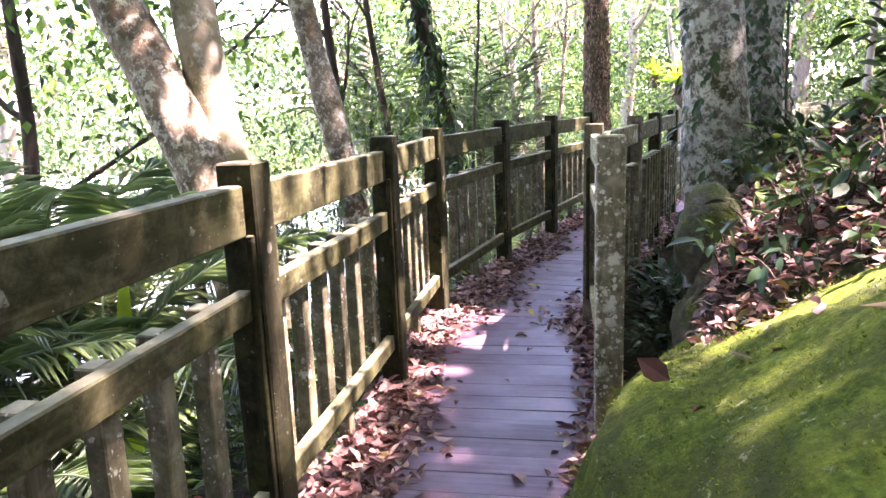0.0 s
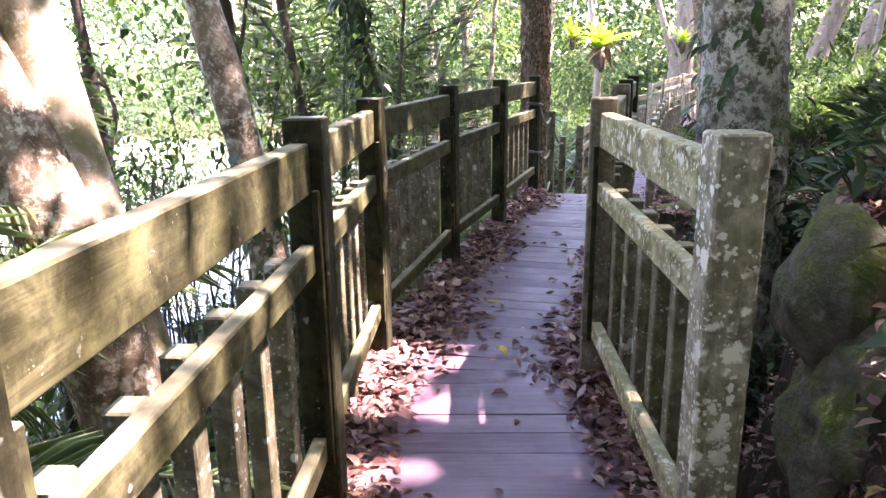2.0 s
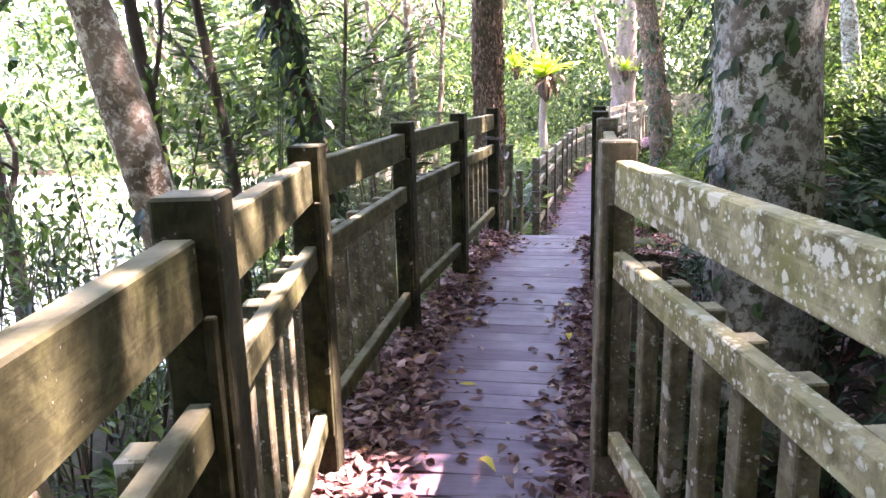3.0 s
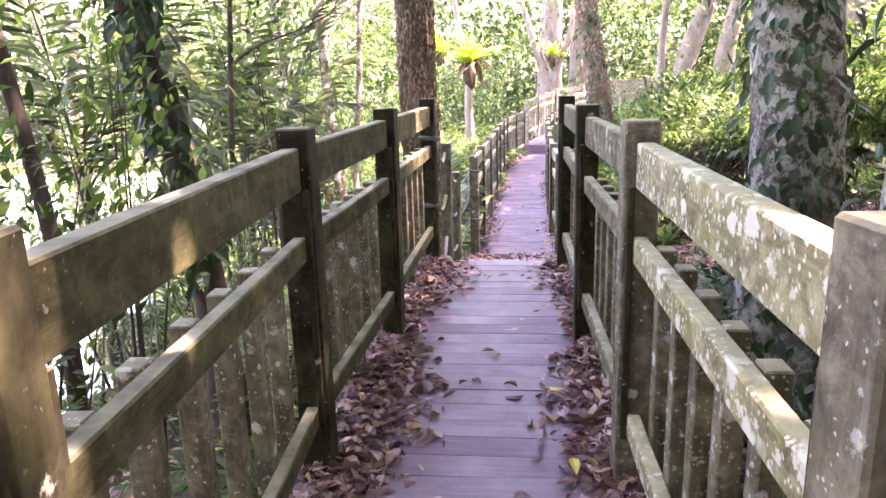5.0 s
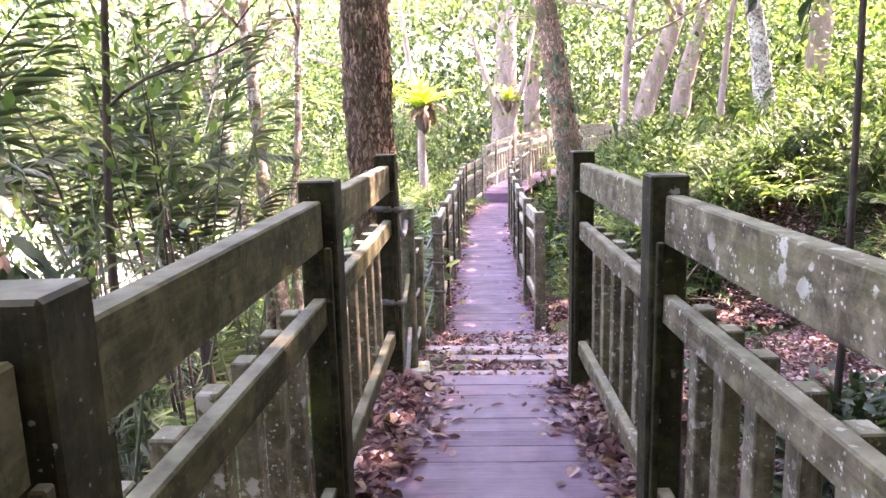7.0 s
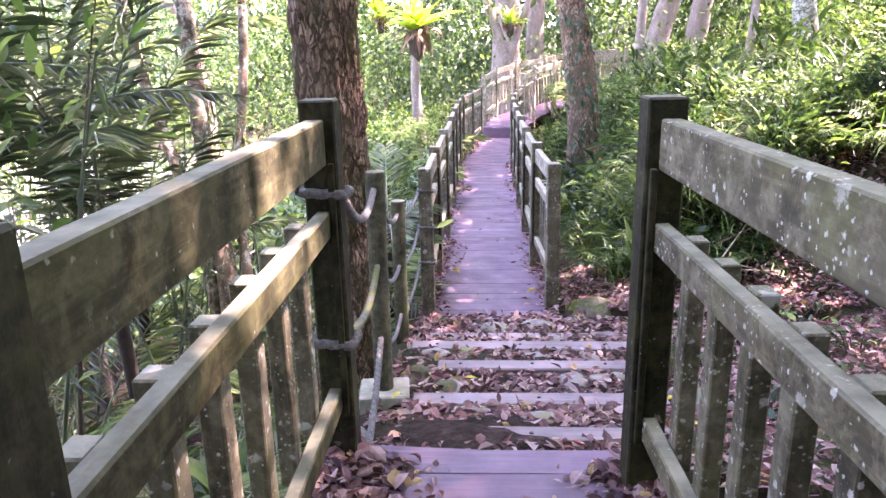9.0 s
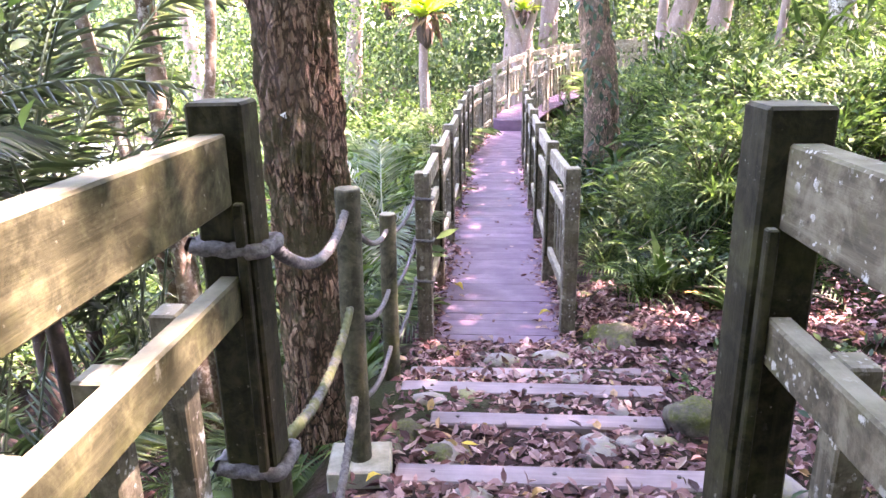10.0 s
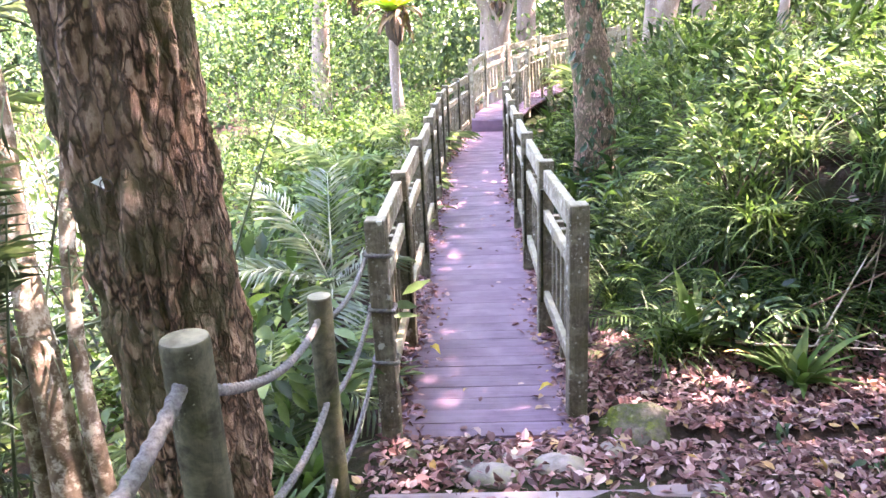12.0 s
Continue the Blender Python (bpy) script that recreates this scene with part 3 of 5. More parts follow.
railing([(-2.269, 12.497, RAIL_Z), (-2.27, 13.747, RAIL_Z), (-2.26, 15.25, RAIL_Z), (-2.25, 16.85, RAIL_Z), (-2.26, 18.3, RAIL_Z), (-2.25, 19.8, RAIL_Z), (-2.22, 21.2, RAIL_Z), (-2.05, 22.65, RAIL_Z), (-1.86, 24.1, RAIL_Z)], -1, "weathered timber railing of the footbridge hung with rope", lit_rail, lit_post)
railing([(-1.19, 12.68, RAIL_Z), (-1.245, 13.95, RAIL_Z), (-1.26, 15.4, RAIL_Z), (-1.26, 16.85, RAIL_Z), (-1.25, 18.3, RAIL_Z), (-1.24, 19.8, RAIL_Z), (-1.2, 21.2, RAIL_Z), (-1.07, 22.65, RAIL_Z), (-0.88, 24.1, RAIL_Z)], 1, "weathered timber railing of the footbridge beside tall grass", lit_rail, lit_post)
railing([(-1.78, 25.0, -0.58), (-1.45, 26.5, -0.46), (-0.85, 27.9, -0.34), (0.1, 29.0, -0.22), (1.2, 29.9, -0.1), (2.5, 30.4, -0.05)], -1, "pale timber railing curving round the raised boardwalk", lit_rail, lit_rail)
railing([(-0.8, 24.95, -0.58), (-0.45, 26.2, -0.46), (0.2, 27.3, -0.34), (1.2, 28.2, -0.22), (2.5, 28.9, -0.1)], 1, "pale timber railing on the inner side of the bend", lit_rail, lit_rail)

# ---- timber steps ----
for x0, x1, y, z, d in ((-2.2, -0.95, 9.53, -0.27, 0.15), (-2.18, -0.8, 10.19, -0.445, 0.14), (-2.08, -0.89, 10.79, -0.53, 0.13), (-2.3, -0.77, 11.29, -0.62, 0.145), (-2.3, -0.99, 11.735, -0.745, 0.14), (-0.97, -0.6, 11.81, -0.755, 0.09)):
    s = part("step_sleeper", beam(round(x1 - x0, 2), d, 0.075, sleeper_wood, 0.009), None, Matrix.Translation(((x0 + x1) / 2, y, z - 0.0375)) @ Matrix.Rotation(0.01 * math.sin(y * 7), 4, "Z"))
    tagged(s, "pale pinkish timber step sleeper bedded in dry leaves", "step", "timber steps")
    if x1 - x0 > 1:
        for bx in (0.12, 0.5, 0.88):
            bv, bf = tube([(0, 0, -0.002), (0, 0, 0.006)], [0.011, 0.009], 8)
            part("bolt", mesh_of("bolt", bv, bf, black_metal), s, Matrix.Translation(((bx - 0.5) * (x1 - x0), 0.01, 0.0375)))


# ---- stones ----
def rock_mesh(radii, mat, seed, sub=4, rough=0.22):
    bm = bmesh.new()
    bmesh.ops.create_icosphere(bm, subdivisions=sub, radius=1)
    for vert in bm.verts:
        p = vert.co.copy()
        k = 1 + rough * noise.noise(p * 1.3 + Vector((seed, 0, 0))) + rough * 0.5 * noise.noise(p * 3.1 + Vector((0, seed, 0))) + rough * 0.2 * noise.noise(p * 8 + Vector((0, 0, seed))) + (0.012 * noise.noise(p * 22) if sub > 4 else 0)
        vert.co = Vector((p.x * radii[0], p.y * radii[1], p.z * radii[2])) * k
    me = bpy.data.meshes.new("stone")
    bm.to_mesh(me)
    bm.free()
    me.polygons.foreach_set("use_smooth", np.ones(len(me.polygons), bool))
    me.materials.append(mat)
    return me


def rock(name, at, radii, mat, seed, label, sub=4, rough=0.22, turn=0.0, group=""):
    ob = part(name, rock_mesh(radii, mat, seed, sub, rough), None, Matrix.Translation(at) @ Matrix.Rotation(turn, 4, "Z"))
    return tagged(ob, label, "rock", group)


boulder = rock("boulder", (0.42, 2.2, 0.04), (1.04, 1.3, 0.80), moss_boulder, 3.0, "large boulder covered in bright green moss", 6, 0.1)
for vert in boulder.data.vertices:      # its back leans up into the bank
    vert.co.z += 0.36 * max(0.0, vert.co.x + 0.62)
boulder.data.update()
rock("mossy_rock", (-0.36, 3.45, 0.78), (0.14, 0.17, 0.22), moss_stone, 8.0, "small upright moss-covered rock on the bank", 4)
rock("mossy_rock", (-0.22, 3.35, 0.45), (0.26, 0.3, 0.3), moss_stone, 9.0, "dark mossy rock under fallen leaves", 5, 0.22)
rock("mossy_rock", (-0.1, 4.15, 0.75), (0.22, 0.28, 0.28), moss_stone, 12.0, "dark mossy rock at the foot of the bank", 5, 0.22)
rock("rock_face", (1.75, 6.3, 0.9), (0.9, 1.5, 1.4), shaded_rock, 21.0, "mossy rock face on the wooded bank, darkened for its shade", 6, 0.35)
for x, y, z, r, s, lab in ((-0.76, 10.75, -0.46, (0.14, 0.12, 0.12), 31, "round mossy stone at the end of a step"), (-0.86, 12.5, -0.87, (0.2, 0.24, 0.17), 33, "mossy boulder beside the footbridge"), (-1.0, 13.35, -1.0, (0.2, 0.24, 0.24), 35, "grey mossy boulder behind the railing post"), (-2.42, 9.52, -0.34, (0.2, 0.16, 0.13), 37, "angular yellowish stone beside the steps"), (-2.2, 10.62, -0.55, (0.17, 0.13, 0.1), 39, "mossy stone beside the rope post"), (-2.13, 12.22, -0.83, (0.07, 0.06, 0.08), 41, "small upright mossy stone by the footbridge"), (-2.0, 10.4, -0.5, (0.11, 0.09, 0.08), 43, "flat mossy stone between the steps"), (-0.62, 10.2, -0.42, (0.1, 0.18, 0.06), 45, "flat grey stone among dry leaves")):
    rock("stone", (x, y, z - 0.04), r, moss_stone if "moss" in lab else stone, s, lab, 3, 0.25, s, "stones by the steps")
rs = np.random.default_rng(5)
for i in range(26):
    y = rs.choice([9.85, 9.95, 10.45, 10.55, 11.05, 11.15, 11.58, 12.05, 12.2]) + rs.uniform(-0.08, 0.08)
    x = rs.uniform(-2.15, -0.85)
    r = rs.uniform(0.05, 0.11)
    rock("stone", (x, y, steps_z(y) - 0.015), (r * 1.3, r, r * 0.45), stone, 50 + i, "flat grey stone laid between the timber steps", 2, 0.25, rs.uniform(0, 3), "stones between the steps")

# ---- rope fence ----
POSTS = [(-2.335, 10.222, -0.43, 1.23), (-2.4, 11.618, -0.72, 1.065)]
for i, (x, y, z, h) in enumerate(POSTS):
    ob = thing("rope_post", Matrix.Translation((x, y, z)), "round greenish timber post threaded with rope", "post", "rope posts")
    pv, pf = tube([(0, 0, -0.3), (0, 0, 0.2), (0, 0.0, h * 0.6), (0.005, 0, h - 0.012), (0.005, 0, h)], [0.052, 0.051, 0.05, 0.05, 0.047], 28, 0.03, 6, seed=i)
    me = mesh_of("shaft", pv, pf, log_wood, True)
    for poly in me.polygons[-28:]:
        poly.use_smooth = False
    part("shaft", me, ob)
    if i == 0:
        part("footing", beam(0.27, 0.24, 0.12, concrete, 0.008), ob, Matrix.Translation((0.0, 0.0, -0.03)) @ Matrix.Rotation(0.1, 4, "Z"), "square pale concrete footing")


def rope_mesh(pts, r, twist=48.0, mat=None):
    pts = spline(pts, max(8, int(np.sum(np.linalg.norm(np.diff(np.array(pts), axis=0), axis=1)) / 0.008)))
    verts, faces, s, sides = [], [], 0.0, 15
    for i, p in enumerate(pts):
        p = Vector(p)
        d = (Vector(pts[min(i + 1, len(pts) - 1)]) - Vector(pts[max(i - 1, 0)])).normalized()
        ref = Vector((0.1, 0.2, 1)) if abs(d.z) < 0.85 else Vector((1, 0, 0))
        u = (ref - d * ref.dot(d)).normalized()
        w = d.cross(u)
        if i:
            s += (p - Vector(pts[i - 1])).length
        for k in range(sides):
            a = 2 * math.pi * k / sides
            rr = r * (0.72 + 0.42 * abs(math.cos(1.5 * (a + s * twist))))
            verts.append(tuple(p + (u * math.cos(a) + w * math.sin(a)) * rr))
    for i in range(len(pts) - 1):
        for k in range(sides):
            a, b2 = i * sides + k, i * sides + (k + 1) % sides
            faces.append((a, b2, b2 + sides, a + sides))
    return mesh_of("rope", verts, faces, mat or rope_mat, True)


def sagging(a, b2, sag, count=14):
    a, b2 = np.array(a), np.array(b2)
    return [tuple(a + (b2 - a) * t - np.array((0, 0, 4 * sag * t * (1 - t)))) for t in np.linspace(0, 1, count)]


L7 = (-2.288, 8.935)
A1 = (-2.269, 12.497)
rope_z = [(0.96, 0.715, 0.25, 0.24), (0.45, 0.315, -0.13, -0.07), (-0.2, -0.085, -0.505, -0.38)]
for k, (z0, z1, z2, z3) in enumerate(rope_z):
    base = thing("rope", Matrix(), "thick twisted grey rope strung between posts" if k != 1 else "thick twisted rope with yellow-green moss strung between posts", "rope", "fence ropes")
    def wrap(c, z, half):
        return [(c[0] - half, c[1] - half, z + 0.01), (c[0] + half, c[1] - half, z), (c[0] + half, c[1] + half, z - 0.012), (c[0] - half, c[1] + half, z - 0.005), (c[0] - half, c[1] - half, z + 0.014)]
    part("loop", rope_mesh(wrap(L7, z0, 0.068), 0.0155), base)
    part("loop", rope_mesh(wrap(A1, z3, 0.066), 0.012), base)
    p1, p2 = POSTS[0], POSTS[1]
    part("span", rope_mesh(sagging((L7[0] + 0.03, L7[1] + 0.06, z0), (p1[0], p1[1] - 0.03, z1), 0.13 if k == 0 else 0.09), 0.0155, mat=rope_moss if k == 1 else rope_mat), base)
    part("span", rope_mesh(sagging((p1[0], p1[1], z1 - 0.03), (p2[0], p2[1], z2), 0.1), 0.0135), base)
    part("span", rope_mesh(sagging((p2[0], p2[1], z2 - 0.02), (A1[0] - 0.06, A1[1] - 0.06, z3), 0.07), 0.0125), base)


# ---- plants: pieces ----
def blades(pos, length, width, heading, rise, droop, segs=4, lift=0.0):
    """Ribbons that rise at an angle and arch over; all arrays have one row a blade."""
    n2 = len(pos)
    h = np.stack([np.cos(heading), np.sin(heading), np.zeros(n2)], 1)
    side = np.stack([-np.sin(heading), np.cos(heading), np.zeros(n2)], 1)
    p, a = pos.copy(), rise.copy()
    rows = []
    for s in range(segs + 1):
        t = s / segs
        w = width * (math.sin(math.pi * (0.12 + 0.88 * t) ** 0.8) * 0.9 + 0.06)
        rows.append((p - side * w[:, None] / 2, p + np.array((0, 0, -1.0)) * 0.12 * w[:, None], p + side * w[:, None] / 2))
        step = length / segs
        p = p + (h * np.cos(a)[:, None] + np.array((0, 0, 1.0)) * np.sin(a)[:, None]) * step[:, None]
        a = a - droop / segs
    V = np.stack([r for row in rows for r in row], 1)
    F = []
    for s in range(segs):
        o = s * 3
        F += [(o, o + 1, o + 4, o + 3), (o + 1, o + 2, o + 5, o + 4)]
    F = np.array(F)[None] + (np.arange(n2) * (3 * (segs + 1)))[:, None, None]
    return V.reshape(-1, 3), F.reshape(-1, 4)


def merge(*sets):
    V, F, o = [], [], 0
    for v2, f2 in sets:
        V.append(np.asarray(v2, float).reshape(-1, 3))
        F += [tuple(int(i) + o for i in f) for f in (f2.tolist() if not isinstance(f2, list) else f2)]
        o += len(V[-1])
    return np.concatenate(V), F


def frond(rng, length, heading, rise, droop, pairs, leaflet, lw, base=(0, 0, 0), tilt=0.35):
    """A feathered frond: arching stalk and pairs of narrow leaflets."""
    n2, a, p = pairs + 4, rise, np.array(base, float)
    h, side = np.array((math.cos(heading), math.sin(heading), 0)), np.array((-math.sin(heading), math.cos(heading), 0))
    pts, dirs = [], []
    for s in range(n2):
        d = h * math.cos(a) + np.array((0, 0, 1.0)) * math.sin(a)
        pts.append(p.copy())
        dirs.append(d)
        p = p + d * length / n2
        a -= droop / n2
    stalk = tube([tuple(q) for q in pts[::3] + [pts[-1]]], list(np.linspace(0.010, 0.003, len(pts[::3]) + 1) * (0.6 + 0.4 * length)), 5, cap=False)
    P, AL, UP, LN = [], [], [], []
    for s in range(3, n2):
        t = (s - 3) / max(1, n2 - 4)
        ln = leaflet * (0.45 + 0.75 * math.sin(math.pi * (0.15 + 0.8 * t)))
        for sg in (-1, 1):
            P.append(pts[s])
            AL.append(side * sg + dirs[s] * (0.45 + 0.5 * t) + np.array((0, 0, tilt - 0.55 * rng.random())))
            UP.append(np.cross(side, dirs[s]) * -1 + side * sg * -0.3)
            LN.append(ln * rng.uniform(0.85, 1.1))
    lv, lf = leaves(rng, np.array(P), np.array(LN), np.full(len(P), lw), np.array(AL), np.array(UP), True)
    return stalk, (lv, lf)


def plant_mesh(name, sets, mat):
    V, F = merge(*sets)
    return mesh_of(name, V, F, mat, True)


def shrub(seed, radius, height, count, ln, mat, name="bush", stems=6, flat=0.75):
    """A bush: forked stems and many single leaves in uneven clumps."""
    rng = np.random.default_rng(seed)
    tips, st = [], []
    for k in range(stems):
        a = rng.uniform(0, 6.28)
        tip = np.array((math.cos(a) * radius * rng.uniform(0.2, 0.9), math.sin(a) * radius * rng.uniform(0.2, 0.9), height * rng.uniform(0.55, 1.0)))
        mid = tip * np.array((0.35, 0.35, 0.6))
        st.append(tube(curve_pts((rng.uniform(-.05, .05), rng.uniform(-.05, .05), -0.15), mid, tip, 6), [0.012, 0.01, 0.008, 0.006, 0.004, 0.002], 5, cap=False))
        for t in (0.45, 0.7, 0.9, 1.0):
            tips.append(mid * (1 - t) + tip * t + rng.normal(size=3) * 0.06 * radius)
    tips = np.array(tips)
    c = tips[rng.integers(0, len(tips), count)]
    pos = c + rng.normal(size=(count, 3)) * np.array((0.26, 0.26, 0.2)) * radius
    pos[:, 2] = np.maximum(pos[:, 2], 0.02)
    al = (pos - np.array((0, 0, height * 0.3))) * np.array((1, 1, 0.35)) + unit(rng, count) * 0.5 * radius
    up = np.array((0, 0, 1.0)) + unit(rng, count) * 0.55
    L = ln * rng.uniform(0.55, 1.25, count)
    lv = leaves(rng, pos, L, L * rng.uniform(0.38, 0.6, count), al, up, False, 0.12)
    return plant_mesh("stem", st, bark_dark), plant_mesh("foliage", [lv], mat)


def fern(seed, count, length, pairs, leaflet, lw, mat, rise=(0.5, 1.2), droop=(1.0, 1.7), tilt=0.2):
    rng = np.random.default_rng(seed)
    return [plant_mesh("frond", frond(rng, length * rng.uniform(0.7, 1.1), 6.283 * k / count + rng.uniform(-0.4, 0.4), rng.uniform(*rise), rng.uniform(*droop), pairs, leaflet, lw, tilt=tilt), mat) for k in range(count)]


def ginger(seed, stems, height, mat):
    rng = np.random.default_rng(seed)
    shoots = []
    for k in range(stems):
        P, AL, UP, LN = [], [], [], []
        a, r0 = rng.uniform(0, 6.28), rng.uniform(0, 0.22)
        base = np.array((math.cos(a) * r0, math.sin(a) * r0, -0.1))
        lean = np.array((math.cos(a), math.sin(a), 0)) * rng.uniform(0.1, 0.45)
        h = height * rng.uniform(0.6, 1.1)
        top = base + lean * h + np.array((0, 0, h))
        stalk = tube(curve_pts(base, base * 0.5 + top * 0.5 + np.array((0, 0, 0.1)), top, 5), [0.008, 0.008, 0.007, 0.005, 0.003], 5, cap=False)
        az = rng.uniform(0, 3.14)
        for j in range(9):
            t = 0.25 + 0.75 * j / 8
            sg = 1 if j % 2 else -1
            P.append(base * (1 - t) + top * t)
            AL.append((math.cos(az) * sg + rng.normal() * 0.15, math.sin(az) * sg + rng.normal() * 0.15, rng.uniform(-0.1, 0.75) if j < 8 else 1.5))
            UP.append((-math.cos(az) * sg * 0.5, -math.sin(az) * sg * 0.5, 1))
            LN.append(rng.uniform(0.2, 0.36))
        LN = np.array(LN)
        lv = leaves(rng, np.array(P), LN, LN * rng.uniform(0.2, 0.28, len(LN)), np.array(AL), np.array(UP), False, 0.2)
        shoots.append(plant_mesh("shoot", [stalk, lv], mat))
    return shoots


def tussock(seed, count, length, mat, width=0.016):
    rng = np.random.default_rng(seed)
    pos = np.c_[rng.normal(size=(count, 2)) * 0.07, np.full(count, -0.05)]
    bl = blades(pos, length * rng.uniform(0.5, 1.1, count), np.full(count, width) * rng.uniform(0.6, 1.4, count), rng.uniform(0, 6.28, count), rng.uniform(0.8, 1.45, count), rng.uniform(0.9, 2.6, count), 5)
    vb, fb = bl
    nv, nf, third = len(vb) // count, len(fb) // count, count // 3
    cuts = [(0, third), (third, 2 * third), (2 * third, count)]
    return [plant_mesh("grass_tuft", [(vb[a * nv:c * nv], fb[a * nf:c * nf] - a * nv)], mat) for a, c in cuts]


def plant(name, meshes, label, category, group):
    ob = thing(name, Matrix.Translation((0, 0, -50)), label, category, group)
    for me in meshes:
        p = part(me.name.split(".")[0], me, ob)
        if p.name.split(".")[0] in ("stem", "foliage", "grass_tuft"):
            tagged(p, kind="stuff")
    return ob


def strew(models, count, rng, xr, yr, scale=(0.7, 1.3), keep=None, dz=0.0, lean=0.12):
    """Copies of the models over a stretch of ground."""
    made = 0
    while made < count:
        x, y = rng.uniform(*xr), rng.uniform(*yr)
        if keep and not keep(x, y):
            continue
        s = rng.uniform(*scale)
        ob = models[int(rng.integers(0, len(models)))]
        m = Matrix.Translation((x, y, ground(x, y) + dz)) @ Matrix.Rotation(rng.uniform(-lean, lean), 4, "X") @ Matrix.Rotation(rng.uniform(0, 6.28), 4, "Z") @ Matrix.Scale(s, 4)
        copy_thing(ob, m)
        made += 1


def off_path(gap):
    return lambda x, y: abs(x - centre(y)) > gap


bushes = [plant("bush", shrub(11, 0.55, 0.9, 380, 0.13, leaf_green), "leafy green bush on the forest floor", "bush", "undergrowth bushes"),
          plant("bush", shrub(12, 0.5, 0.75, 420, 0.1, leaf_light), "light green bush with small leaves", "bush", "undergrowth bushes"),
          plant("bush", shrub(13, 0.65, 1.0, 380, 0.16, leaf_green), "green bush with broad leaves", "bush", "undergrowth bushes")]
# dark leaf colour stands for the deep shade of the bank and its hollows
shade_bushes = [plant("bush", shrub(14, 0.45, 0.5, 260, 0.12, leaf_dark), "bush with deep shade put into its dark green leaves", "bush", "shaded bushes")]
saplings = [plant("sapling", shrub(21, 0.6, 2.3, 380, 0.085, leaf_green, stems=5), "slender sapling with sparse green leaves", "sapling", "saplings"),
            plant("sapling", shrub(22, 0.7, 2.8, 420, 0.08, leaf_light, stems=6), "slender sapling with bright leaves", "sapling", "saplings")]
ferns = [plant("fern", fern(31, 10, 0.75, 18, 0.13, 0.024, leaf_green), "green fern with arching fronds", "fern", "ferns"),
         plant("fern", fern(32, 9, 0.6, 16, 0.11, 0.022, leaf_light), "bright green fern with arching fronds", "fern", "ferns")]
palms = [plant("palm", fern(41, 9, 1.9, 34, 0.42, 0.028, leaf_lit_palm, (0.9, 1.45), (0.9, 1.8), 0.1), "palm with long feathered grey-green fronds", "palm", "palms"),
         plant("palm", fern(42, 7, 1.4, 30, 0.34, 0.026, leaf_lit_palm, (0.7, 1.4), (0.7, 1.7), 0.1), "young palm with feathered silvery fronds", "palm", "palms")]
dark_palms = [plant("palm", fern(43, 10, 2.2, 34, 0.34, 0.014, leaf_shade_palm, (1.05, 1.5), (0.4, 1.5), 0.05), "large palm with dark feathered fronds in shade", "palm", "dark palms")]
tv, tf = tube([(0, 0, -3.2), (0.05, 0.02, -1.3), (0, 0, -0.4), (0, 0, 0.05)], [0.07, 0.055, 0.05, 0.06], 12, 0.12, 9)
part("trunk", mesh_of("trunk", tv, tf, bark_dark, True), dark_palms[0])
tall_palm = plant("palm", fern(44, 11, 1.7, 40, 0.38, 0.018, leaf_lit_palm, (0.5, 1.3), (0.7, 1.6), 0.05), "short-trunked palm by the river, feathered fronds paled for its light", "palm", "tall palms")
tv, tf = tube([(0, 0, -2.2), (0.03, 0.02, -1.0), (0, 0, -0.3), (0, 0, 0.05)], [0.06, 0.05, 0.045, 0.05], 12, 0.12, 9)
part("trunk", mesh_of("trunk", tv, tf, bark_dark, True), tall_palm)
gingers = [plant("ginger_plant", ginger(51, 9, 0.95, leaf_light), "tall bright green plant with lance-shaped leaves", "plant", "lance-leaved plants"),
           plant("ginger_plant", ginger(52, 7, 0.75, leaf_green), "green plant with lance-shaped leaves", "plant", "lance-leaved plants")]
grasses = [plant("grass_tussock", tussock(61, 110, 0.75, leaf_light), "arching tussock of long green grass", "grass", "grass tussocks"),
           plant("grass_tussock", tussock(62, 90, 0.6, leaf_green), "arching tussock of green grass", "grass", "grass tussocks")]
seedlings = [plant("seedling", shrub(71, 0.16, 0.16, 13, 0.13, leaf_dark, stems=3), "low seedling with glossy dark leaves", "plant", "seedlings"),
             plant("seedling", shrub(72, 0.2, 0.2, 18, 0.11, leaf_green, stems=4), "low seedling with green leaves", "plant", "seedlings")]

big_seedlings = [plant("seedling", shrub(73, 0.2, 0.2, 14, 0.2, leaf_dark, stems=4), "low plant with broad glossy dark leaves", "plant", "broad-leaved seedlings")]

rng = np.random.default_rng(77)
# slope on the river side of the upper boardwalk
strew(bushes, 16, rng, (-6.0, -2.75), (-1, 10), (0.6, 1.0), off_path(1.0))
strew(saplings, 14, rng, (-7.0, -3.0), (-1.5, 10), (0.8, 1.35), lambda x, y: x < centre(y) - 1.2 and (y > 5 or x < -4.6))
strew(ferns, 26, rng, (-5, -2.75), (0, 12), (0.7, 1.2), off_path(0.95))
for x, y, s, k in ((-4.3, 2.6, 1.1, 0), (-3.9, 0.4, 1.0, 0), (-3.35, 8.3, 0.75, 1), (-3.2, 9.4, 0.85, 1), (-3.5, 10.2, 0.8, 1), (-4.6, 10.9, 1.0, 0), (-2.95, 12.4, 0.75, 1), (-3.3, 13.45, 1.25, 1), (-3.1, 11.6, 0.65, 1), (-3.4, 20.5, 1.3, 0), (-4.4, 23.5, 1.2, 0), (1.2, 27.0, 1.5, 0)):
    copy_thing(palms[k], Matrix.Translation((x, y, ground(x, y))) @ Matrix.Rotation(x * 9 + y, 4, "Z") @ Matrix.Scale(s, 4))
